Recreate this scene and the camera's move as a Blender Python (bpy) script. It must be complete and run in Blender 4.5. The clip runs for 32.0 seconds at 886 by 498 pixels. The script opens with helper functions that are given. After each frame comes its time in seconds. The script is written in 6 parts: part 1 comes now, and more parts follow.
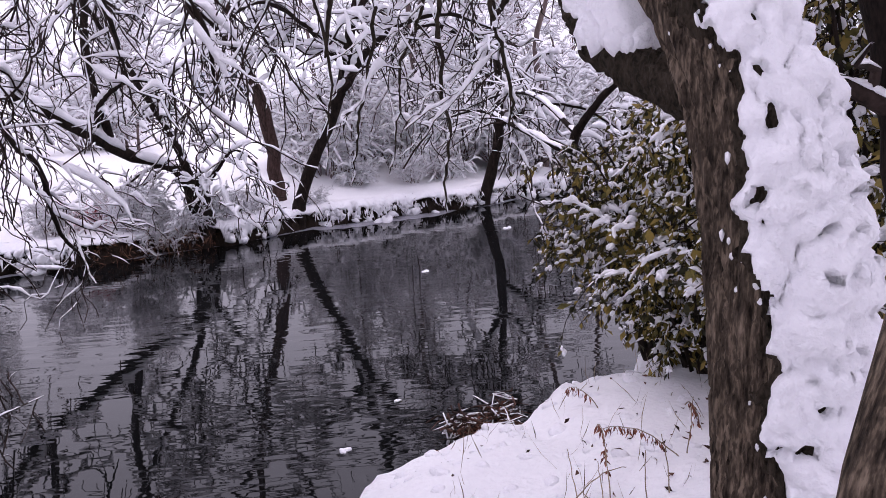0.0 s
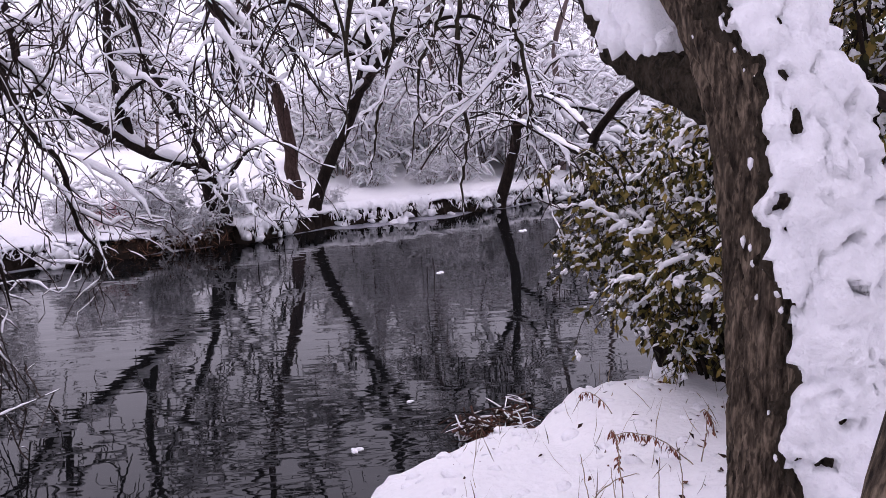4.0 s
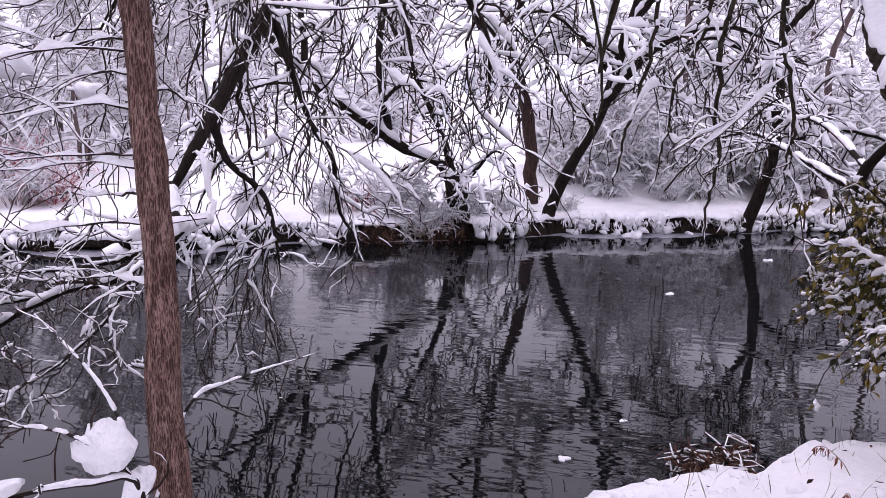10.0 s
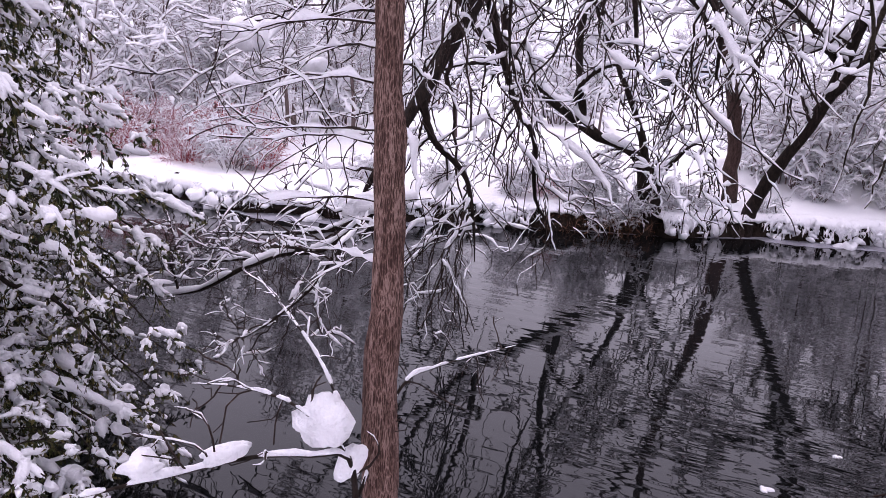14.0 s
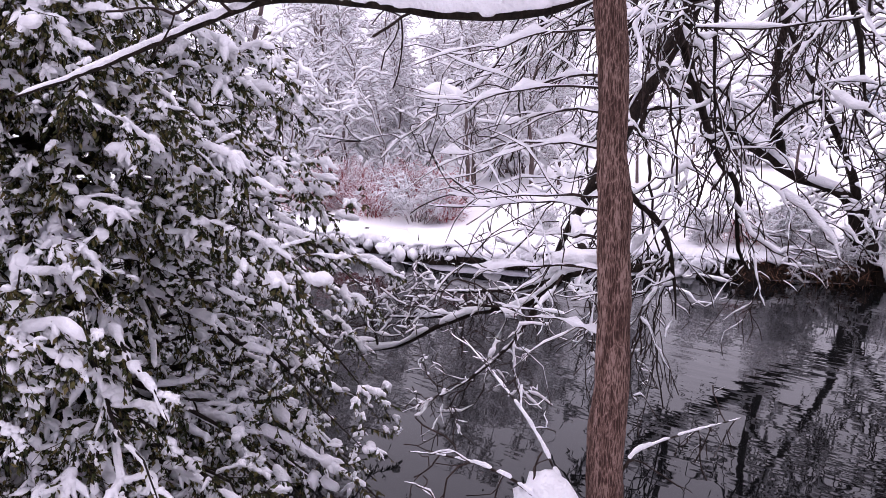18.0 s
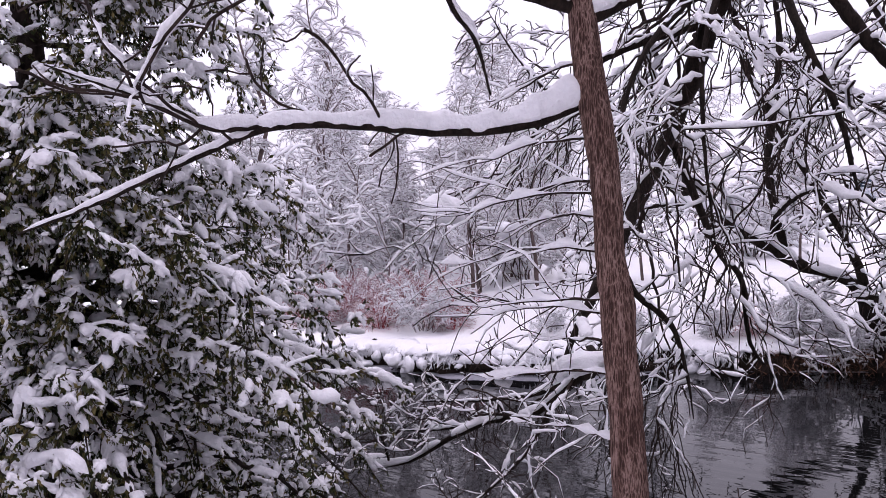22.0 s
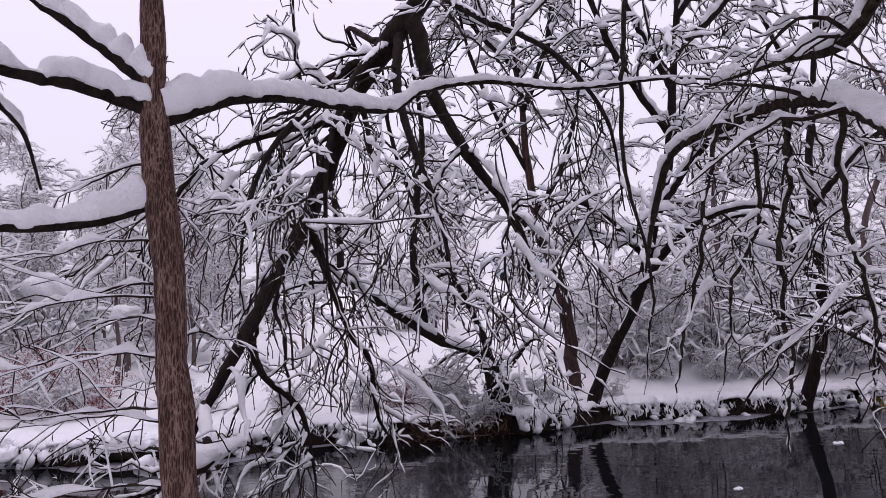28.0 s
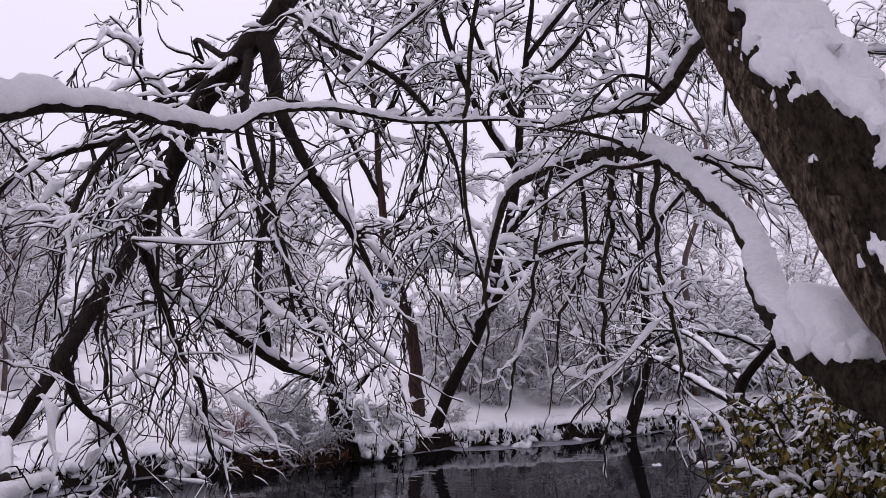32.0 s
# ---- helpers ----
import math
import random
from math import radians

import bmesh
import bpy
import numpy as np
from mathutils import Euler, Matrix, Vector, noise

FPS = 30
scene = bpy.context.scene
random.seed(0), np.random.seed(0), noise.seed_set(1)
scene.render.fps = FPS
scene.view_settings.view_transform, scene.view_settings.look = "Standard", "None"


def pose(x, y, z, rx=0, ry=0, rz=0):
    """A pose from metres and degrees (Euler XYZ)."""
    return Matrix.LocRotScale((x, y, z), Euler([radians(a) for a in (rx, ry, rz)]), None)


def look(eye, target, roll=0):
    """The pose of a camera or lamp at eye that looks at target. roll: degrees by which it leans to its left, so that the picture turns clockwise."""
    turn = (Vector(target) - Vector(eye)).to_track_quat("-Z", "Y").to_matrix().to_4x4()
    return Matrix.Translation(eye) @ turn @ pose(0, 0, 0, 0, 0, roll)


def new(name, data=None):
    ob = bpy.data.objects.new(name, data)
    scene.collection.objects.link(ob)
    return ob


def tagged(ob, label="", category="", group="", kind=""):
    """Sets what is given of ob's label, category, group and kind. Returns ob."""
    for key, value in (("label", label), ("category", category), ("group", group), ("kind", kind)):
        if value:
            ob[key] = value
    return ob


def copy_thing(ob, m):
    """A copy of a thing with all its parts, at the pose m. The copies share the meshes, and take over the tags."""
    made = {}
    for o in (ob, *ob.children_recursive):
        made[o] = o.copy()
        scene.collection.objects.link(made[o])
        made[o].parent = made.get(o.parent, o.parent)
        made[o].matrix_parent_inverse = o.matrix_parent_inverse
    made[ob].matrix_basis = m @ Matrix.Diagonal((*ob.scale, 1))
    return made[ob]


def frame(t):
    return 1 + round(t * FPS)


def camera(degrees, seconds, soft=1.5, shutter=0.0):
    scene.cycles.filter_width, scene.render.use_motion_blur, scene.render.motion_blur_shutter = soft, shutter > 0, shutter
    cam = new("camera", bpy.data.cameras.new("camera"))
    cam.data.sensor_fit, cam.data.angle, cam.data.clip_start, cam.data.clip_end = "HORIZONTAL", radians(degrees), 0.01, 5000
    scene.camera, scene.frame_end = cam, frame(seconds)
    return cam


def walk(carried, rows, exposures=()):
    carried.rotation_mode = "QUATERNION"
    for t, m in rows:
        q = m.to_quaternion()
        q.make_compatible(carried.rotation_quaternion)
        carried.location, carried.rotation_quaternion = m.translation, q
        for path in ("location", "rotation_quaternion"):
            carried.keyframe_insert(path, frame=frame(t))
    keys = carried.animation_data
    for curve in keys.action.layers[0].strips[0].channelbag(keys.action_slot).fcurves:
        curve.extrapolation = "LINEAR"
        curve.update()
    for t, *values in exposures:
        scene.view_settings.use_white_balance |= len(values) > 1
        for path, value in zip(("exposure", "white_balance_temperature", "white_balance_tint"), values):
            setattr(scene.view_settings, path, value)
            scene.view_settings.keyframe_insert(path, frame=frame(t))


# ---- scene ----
# ---------------------------------------------------------------- camera
cam = camera(62.97, 32.0, soft=0.8)


def aim(x, y, z, yaw, pitch, roll):
    return pose(x, y, z, 90 + pitch, 0, yaw) @ pose(0, 0, 0, 0, 0, roll)


# seconds, place in metres, turn to the left, tilt up, lean in degrees
PATH = [
    (0, 0.209, -0.071, 2.250, -7.59, -11.54, -2.08),
    (0.5, 0.207, -0.073, 2.251, -7.71, -11.50, -1.65),
    (1, 0.206, -0.077, 2.254, -7.54, -11.50, -1.54),
    (1.5, 0.205, -0.076, 2.254, -7.59, -11.65, -1.56),
    (2, 0.205, -0.079, 2.255, -7.44, -11.53, -1.60),
    (2.5, 0.202, -0.073, 2.253, -7.44, -11.44, -1.43),
    (4.5, 0.206, -0.060, 2.248, -5.54, -11.38, -0.99),
    (5, 0.201, -0.056, 2.248, -4.29, -11.46, -0.43),
    (5.5, 0.197, -0.054, 2.252, -2.71, -11.73, 0.28),
    (6, 0.186, -0.066, 2.254, -1.37, -11.66, 0.34),
    (6.5, 0.188, -0.063, 2.251, 0.47, -11.64, 0.68),
    (7, 0.166, -0.108, 2.250, 2.20, -11.47, 0.18),
    (7.5, 0.166, -0.111, 2.255, 3.73, -11.40, 0.86),
    (8, 0.169, -0.117, 2.260, 5.17, -11.40, 1.22),
    (8.5, 0.178, -0.124, 2.266, 6.87, -11.31, 1.13),
    (9, 0.175, -0.149, 2.276, 8.45, -11.32, 1.28),
    (9.5, 0.188, -0.160, 2.284, 10.17, -11.17, 1.35),
    (10, 0.180, -0.157, 2.290, 11.77, -11.07, 1.92),
    (10.5, 0.126, -0.113, 2.285, 13.43, -11.37, 2.90),
    (11, 0.094, -0.078, 2.274, 15.42, -12.16, 2.78),
    (11.5, 0.085, -0.066, 2.269, 16.90, -12.45, 2.97),
    (12, 0.072, -0.085, 2.282, 18.18, -12.71, 2.98),
    (12.5, 0.042, -0.067, 2.273, 19.64, -12.81, 3.17),
    (13, 0.012, -0.066, 2.274, 21.06, -12.91, 3.46),
    (13.5, -0.013, -0.072, 2.281, 23.05, -12.98, 3.79),
    (14, -0.059, -0.059, 2.275, 25.35, -13.06, 4.23),
    (14.5, -0.108, -0.056, 2.266, 27.57, -13.06, 4.65),
    (15, -0.156, -0.039, 2.251, 29.92, -13.13, 4.49),
    (15.5, -0.187, -0.031, 2.245, 32.15, -13.08, 4.66),
    (17.5, -0.217, -0.082, 2.314, 38.50, -11.22, 2.15),
    (18, -0.223, -0.071, 2.321, 39.42, -9.95, 0.87),
    (18.5, -0.238, -0.085, 2.316, 39.95, -8.47, 0.43),
    (19, -0.246, -0.079, 2.312, 40.47, -7.31, -0.54),
    (19.5, -0.229, -0.074, 2.307, 40.71, -5.69, -0.52),
    (20, -0.232, -0.060, 2.313, 41.01, -4.57, -0.99),
    (20.5, -0.232, -0.057, 2.316, 40.95, -3.64, -0.99),
    (21, -0.229, -0.064, 2.321, 40.71, -3.00, -1.34),
    (21.5, -0.229, -0.060, 2.333, 40.45, -2.36, -1.78),
    (22, -0.210, -0.063, 2.332, 39.90, -1.49, -2.12),
    (22.5, -0.206, -0.052, 2.336, 39.35, -0.96, -2.26),
    (23, -0.190, -0.049, 2.337, 38.75, -0.36, -2.24),
    (23.5, -0.170, -0.026, 2.342, 37.21, -0.04, -1.62),
    (24, -0.147, 0.018, 2.364, 35.41, 0.38, -1.57),
    (24.5, -0.125, 0.046, 2.376, 33.24, 1.03, -0.63),
    (25, -0.134, 0.123, 2.406, 30.72, 1.58, -0.24),
    (25.5, -0.098, 0.129, 2.412, 28.17, 2.06, 0.21),
    (26, -0.071, 0.158, 2.419, 25.57, 2.54, 0.18),
    (26.5, -0.023, 0.145, 2.423, 22.77, 2.72, -0.48),
    (28.5, 0.088, 0.041, 2.429, 12.27, 3.53, -0.97),
    (29, 0.076, 0.049, 2.432, 10.27, 3.88, -0.87),
    (29.5, 0.065, 0.059, 2.436, 8.62, 4.00, -0.79),
    (30, 0.071, 0.049, 2.442, 7.29, 4.07, -0.81),
    (30.5, 0.087, 0.034, 2.444, 6.10, 4.49, -0.65),
    (31, 0.103, 0.013, 2.442, 4.63, 4.73, -0.46),
    (31.5, 0.121, 0.041, 2.447, 3.51, 4.96, 0.21),
    (32, 0.137, 0.067, 2.448, 2.95, 5.10, 0.37),
]
EXPOSE = [(0.0, -0.13, 6180, 29), (6.0, -0.07, 6180, 30), (15.0, 0.05, 6230, 31), (19.0, 0.03, 6260, 30), (20.5, -0.16, 6250, 29), (22.0, -0.34, 6230, 28), (24.0, -0.46, 6240, 28), (26.0, -0.68, 6250, 27), (32.0, -0.74, 6250, 26)]
walk(cam, [(r[0], aim(*r[1:])) for r in PATH], EXPOSE)

# ---------------------------------------------------------------- daylight
world = bpy.data.worlds.new("overcast_sky")
scene.world = world
world.use_nodes = True
wn = world.node_tree.nodes
wl = world.node_tree.links
sky = wn.new("ShaderNodeTexSky")
sky.sky_type = "NISHITA"
sky.sun_disc = False
sky.sun_elevation, sky.sun_rotation = radians(75), radians(-34)
sky.air_density, sky.dust_density = 1.0, 6.0
veil = wn.new("ShaderNodeMixRGB")          # cloud cover over the clear sky
veil.inputs[0].default_value = 0.86
veil.inputs[2].default_value = (9.4, 9.3, 9.9, 1)
wl.new(sky.outputs[0], veil.inputs[1])
# an overcast sky is brighter overhead than at the horizon
wtc = wn.new("ShaderNodeTexCoord")
wsep = wn.new("ShaderNodeSeparateXYZ")
wl.new(wtc.outputs["Generated"], wsep.inputs[0])
wmr = wn.new("ShaderNodeMapRange")
wmr.inputs[1].default_value, wmr.inputs[2].default_value = 0.0, 1.0
wmr.inputs[3].default_value, wmr.inputs[4].default_value = 1.54, 1.92
wl.new(wsep.outputs[2], wmr.inputs[0])
wmu = wn.new("ShaderNodeVectorMath")
wmu.operation = "SCALE"
wl.new(veil.outputs[0], wmu.inputs[0])
wl.new(wmr.outputs[0], wmu.inputs["Scale"])
wl.new(wmu.outputs[0], wn["Background"].inputs[0])
wn["Background"].inputs[1].default_value = 0.100

sun = new("sun", bpy.data.lights.new("sun", "SUN"))
sun.data.energy, sun.data.angle, sun.data.color = 0.5, radians(40), (1.0, 0.97, 0.95)
sun.matrix_world = look((-2, 9, 14), (0, 6, 0))


# ---------------------------------------------------------------- materials
def nodes_of(name):
    m = bpy.data.materials.new(name)
    m.use_nodes = True
    return m, m.node_tree.nodes, m.node_tree.links, m.node_tree.nodes["Principled BSDF"]


def ramp(nt, stops):
    r = nt.new("ShaderNodeValToRGB")
    e = r.color_ramp.elements
    e[0].position, e[0].color = stops[0][0], (*stops[0][1], 1)
    e[1].position, e[1].color = stops[-1][0], (*stops[-1][1], 1)
    for p, c in stops[1:-1]:
        n = e.new(p)
        n.color = (*c, 1)
    return r


def surface(name, stops, scale=8.0, stretch=(1, 1, 1), rough=0.85, bump=0.4, fine=60.0, depth=0.01, per_object=0.0, island=0.0):
    """Two scales of noise drive the colour and a bump; stretch lengthens the pattern along an axis."""
    m, nt, ln, sh = nodes_of(name)
    co = nt.new("ShaderNodeTexCoord")
    mp = nt.new("ShaderNodeMapping")
    mp.inputs["Scale"].default_value = stretch
    ln.new(co.outputs["Object"], mp.inputs[0])
    a = nt.new("ShaderNodeTexNoise")
    a.inputs["Scale"].default_value, a.inputs["Detail"].default_value = scale, 6
    ln.new(mp.outputs[0], a.inputs["Vector"])
    b = nt.new("ShaderNodeTexNoise")
    b.inputs["Scale"].default_value, b.inputs["Detail"].default_value = fine, 4
    ln.new(mp.outputs[0], b.inputs["Vector"])
    mix = nt.new("ShaderNodeMath")
    mix.operation = "MULTIPLY_ADD"
    mix.inputs[1].default_value = 0.45
    half = nt.new("ShaderNodeMath")
    half.operation = "MULTIPLY"
    half.inputs[1].default_value = 0.55
    ln.new(a.outputs[0], half.inputs[0])
    ln.new(b.outputs[0], mix.inputs[0])
    ln.new(half.outputs[0], mix.inputs[2])
    fac = mix
    if island:
        geo = nt.new("ShaderNodeNewGeometry")
        add = nt.new("ShaderNodeMath")
        add.operation = "MULTIPLY_ADD"
        add.inputs[1].default_value = island
        ln.new(geo.outputs["Random Per Island"], add.inputs[0])
        sub = nt.new("ShaderNodeMath")
        sub.operation = "SUBTRACT"
        sub.inputs[1].default_value = island / 2
        ln.new(mix.outputs[0], sub.inputs[0])
        ln.new(sub.outputs[0], add.inputs[2])
        fac = add
    r = ramp(nt, stops)
    ln.new(fac.outputs[0], r.inputs[0])
    ln.new(r.outputs[0], sh.inputs["Base Color"])
    sh.inputs["Roughness"].default_value = rough
    sh.inputs["Specular IOR Level"].default_value = 0.12
    if bump:
        bp = nt.new("ShaderNodeBump")
        bp.inputs["Strength"].default_value, bp.inputs["Distance"].default_value = bump, depth
        ln.new(mix.outputs[0], bp.inputs["Height"])
        ln.new(bp.outputs[0], sh.inputs["Normal"])
    return m


def net_bark(name, dark, mid, light, scale, tall, deep):
    """Bark of light interlaced ridges round dark upright fissures; tall: how far the pattern is drawn out."""
    m, nt, ln, sh = nodes_of(name)
    co = nt.new("ShaderNodeTexCoord")
    warp = nt.new("ShaderNodeTexNoise")
    warp.inputs["Scale"].default_value, warp.inputs["Detail"].default_value = scale * 0.35, 3
    ln.new(co.outputs["Object"], warp.inputs["Vector"])
    push = nt.new("ShaderNodeVectorMath")
    push.operation = "MULTIPLY_ADD"
    push.inputs[1].default_value = (0.8 / scale, 0.8 / scale, 2.0 / scale)
    ln.new(warp.outputs["Color"], push.inputs[0])
    ln.new(co.outputs["Object"], push.inputs[2])
    mp = nt.new("ShaderNodeMapping")
    mp.inputs["Scale"].default_value = (1, 1, 1 / tall)
    ln.new(push.outputs[0], mp.inputs[0])
    vo = nt.new("ShaderNodeTexVoronoi")
    vo.feature = "DISTANCE_TO_EDGE"
    vo.inputs["Scale"].default_value = scale
    ln.new(mp.outputs[0], vo.inputs["Vector"])
    fine = nt.new("ShaderNodeTexNoise")
    fine.inputs["Scale"].default_value, fine.inputs["Detail"].default_value = scale * 4, 5
    ln.new(mp.outputs[0], fine.inputs["Vector"])
    wide = nt.new("ShaderNodeTexNoise")
    wide.inputs["Scale"].default_value, wide.inputs["Detail"].default_value = scale * 0.30, 4
    ln.new(mp.outputs[0], wide.inputs["Vector"])
    grain = nt.new("ShaderNodeMath")
    grain.operation = "MULTIPLY_ADD"
    grain.inputs[1].default_value = 0.5
    ln.new(fine.outputs[0], grain.inputs[0])
    ln.new(vo.outputs["Distance"], grain.inputs[2])
    tone = nt.new("ShaderNodeMath")
    tone.operation = "MULTIPLY_ADD"
    tone.inputs[1].default_value = 0.60
    ln.new(wide.outputs[0], tone.inputs[0])
    ln.new(grain.outputs[0], tone.inputs[2])
    r = ramp(nt, [(0.50, light), (0.64, mid), (0.82, dark)])
    ln.new(tone.outputs[0], r.inputs[0])
    ln.new(r.outputs[0], sh.inputs["Base Color"])
    sh.inputs["Roughness"].default_value = 0.95
    sh.inputs["Specular IOR Level"].default_value = 0.12
    bp = nt.new("ShaderNodeBump")
    bp.invert = True
    bp.inputs["Strength"].default_value, bp.inputs["Distance"].default_value = 1.0, deep
    ln.new(grain.outputs[0], bp.inputs["Height"])
    ln.new(bp.outputs[0], sh.inputs["Normal"])
    return m


SNOW = surface("snow", [(0.3, (0.82, 0.82, 0.85)), (0.7, (0.91, 0.91, 0.93))], 16, rough=0.75, bump=0.85, fine=80, depth=0.020)
SNOW_FIELD = surface("field_snow", [(0.3, (0.80, 0.80, 0.82)), (0.7, (0.90, 0.90, 0.91))], 1.2, rough=0.75, bump=0.7, fine=26, depth=0.05)
BARK_OLD = surface("furrowed_bark", [(0.38, (0.016, 0.012, 0.009)), (0.50, (0.066, 0.050, 0.036)), (0.64, (0.20, 0.155, 0.112))], 64, (1, 1, 0.20), 0.95, 1.0, 150, 0.016)
BARK_RED = net_bark("red_brown_bark", (0.050, 0.027, 0.022), (0.140, 0.082, 0.067), (0.30, 0.20, 0.17), 150, 8.5, 0.006)
BARK_RUST = surface("dark_reddish_bark", [(0.35, (0.020, 0.012, 0.010)), (0.65, (0.095, 0.058, 0.050))], 30, (1, 1, 0.2), 0.9, 0.8, 120, 0.02)
BARK_DARK = surface("wet_dark_bark", [(0.35, (0.006, 0.005, 0.004)), (0.65, (0.030, 0.021, 0.017))], 24, (1, 1, 0.4), 0.9, 0.8, 100, 0.01)
# far bark made paler: distance haze is put into its base colour
BARK_FAR = surface("hazed_grey_brown_bark", [(0.35, (0.07, 0.05, 0.048)), (0.65, (0.18, 0.135, 0.125))], 6, (1, 1, 0.4), 0.85, 0.4, 50, 0.01)
TWIG = surface("twig_bark", [(0.35, (0.010, 0.007, 0.006)), (0.65, (0.050, 0.034, 0.029))], 20, rough=0.9, bump=0)
# haze put into the twig colour too, strongest for the far wood
TWIG_FAR = surface("hazed_twig_bark", [(0.35, (0.09, 0.063, 0.062)), (0.65, (0.22, 0.165, 0.158))], 8, rough=0.8, bump=0, island=0.3)
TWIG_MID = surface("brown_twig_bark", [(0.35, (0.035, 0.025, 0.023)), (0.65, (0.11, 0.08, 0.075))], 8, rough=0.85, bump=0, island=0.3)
TWIG_RED = surface("red_twig_bark", [(0.35, (0.24, 0.02, 0.028)), (0.65, (0.42, 0.06, 0.065))], 8, rough=0.7, bump=0, island=0.3)
LEAF_EVER = surface("evergreen_leaf", [(0.25, (0.012, 0.016, 0.006)), (0.5, (0.046, 0.056, 0.018)), (0.8, (0.12, 0.095, 0.034))], 6, rough=0.55, bump=0, island=0.7)
LEAF_OLIVE = surface("yellowing_leaf", [(0.25, (0.02, 0.02, 0.009)), (0.5, (0.11, 0.095, 0.024)), (0.8, (0.25, 0.18, 0.045))], 6, rough=0.5, bump=0, island=0.8)
LEAF_DEAD = surface("withered_leaf", [(0.3, (0.05, 0.026, 0.018)), (0.7, (0.20, 0.105, 0.065))], 8, rough=0.8, bump=0, island=0.5)
STRAW = surface("dead_grass", [(0.3, (0.12, 0.09, 0.06)), (0.7, (0.34, 0.27, 0.19))], 8, rough=0.85, bump=0, island=0.5)
EARTH = surface("dark_bank_earth", [(0.3, (0.008, 0.006, 0.005)), (0.7, (0.045, 0.032, 0.024))], 7, rough=0.9, bump=0.8, fine=40, depth=0.03)
DRIFT = surface("rotten_wood", [(0.3, (0.022, 0.013, 0.010)), (0.7, (0.12, 0.06, 0.042))], 14, rough=0.9, bump=0, island=0.6)
MOSS = surface("mossy_bark", [(0.36, (0.010, 0.008, 0.005)), (0.64, (0.060, 0.047, 0.034))], 40, (1, 1, 0.5), rough=0.95, bump=1.0, fine=130, depth=0.03)

# still dark river water, ruffled by the current
WATER, wnt, wln, wsh = nodes_of("river_water")
wsh.inputs["Base Color"].default_value = (0.006, 0.0065, 0.007, 1)
wsh.inputs["Roughness"].default_value = 0.0
wsh.inputs["IOR"].default_value = 1.333
wsh.inputs["Specular IOR Level"].default_value = 0.5
wco = wnt.new("ShaderNodeTexCoord")
wmp = wnt.new("ShaderNodeMapping")
wmp.inputs["Scale"].default_value = (0.45, 2.2, 1.0)
wmp.inputs["Rotation"].default_value = (0, 0, radians(-20))
wln.new(wco.outputs["Object"], wmp.inputs[0])
wa = wnt.new("ShaderNodeTexNoise")
wa.inputs["Scale"].default_value, wa.inputs["Detail"].default_value = 2.5, 2
wln.new(wmp.outputs[0], wa.inputs["Vector"])
wbp = wnt.new("ShaderNodeBump")
wbp.inputs["Distance"].default_value = 0.05
wpn = wnt.new("ShaderNodeTexNoise")      # calm and ruffled patches
wpn.inputs["Scale"].default_value, wpn.inputs["Detail"].default_value = 0.35, 2
wln.new(wco.outputs["Object"], wpn.inputs["Vector"])
wpm = wnt.new("ShaderNodeMapRange")
wpm.inputs[1].default_value, wpm.inputs[2].default_value = 0.42, 0.62
wpm.inputs[3].default_value, wpm.inputs[4].default_value = 0.030, 0.130
wln.new(wpn.outputs[0], wpm.inputs[0])
wln.new(wpm.outputs[0], wbp.inputs["Strength"])
wln.new(wa.outputs[0], wbp.inputs["Height"])
wln.new(wbp.outputs[0], wsh.inputs["Normal"])

ICE = surface("slush", [(0.35, (0.16, 0.16, 0.18)), (0.6, (0.36, 0.36, 0.40))], 3, rough=0.35, bump=0.3, fine=20, depth=0.01)


# ---------------------------------------------------------------- mesh tools
def link_mesh(name, verts, faces, mat, parent=None, label="", smooth=True):
    """One mesh object from arrays: verts (n, 3), faces a list of index arrays (m, 3) or (m, 4)."""
    me = bpy.data.meshes.new(name)
    verts = np.asarray(verts, np.float32).reshape(-1, 3)
    faces = [np.asarray(f, np.int32) for f in faces if len(f)]
    loops = np.concatenate([f.ravel() for f in faces])
    sizes = np.concatenate([np.full(len(f), f.shape[1], np.int32) for f in faces])
    me.vertices.add(len(verts))
    me.vertices.foreach_set("co", verts.ravel())
    me.loops.add(len(loops))
    me.loops.foreach_set("vertex_index", loops)
    me.polygons.add(len(sizes))
    me.polygons.foreach_set("loop_start", np.concatenate([[0], np.cumsum(sizes)[:-1]]).astype(np.int32))
    me.polygons.foreach_set("loop_total", sizes)
    if smooth:
        me.polygons.foreach_set("use_smooth", np.ones(len(sizes), bool))
    me.update(calc_edges=True)
    me.materials.append(mat)
    ob = new(name, me)
    if parent:
        ob.parent = parent
    if label:
        ob["label"] = label
    return ob


def joined(pieces):
    """Several (verts, faces) laid into one."""
    vs, fs, n = [], [], 0
    for v, f in pieces:
        v = np.reshape(v, (-1, 3))
        vs.append(v)
        fs += [np.asarray(a) + n for a in f]
        n += len(v)
    return np.concatenate(vs), fs


def thing(name, at, label, category, group="", kind=""):
    ob = new(name)
    ob.location = at
    ob.empty_display_size = 0.1
    return tagged(ob, label, category, group, kind)


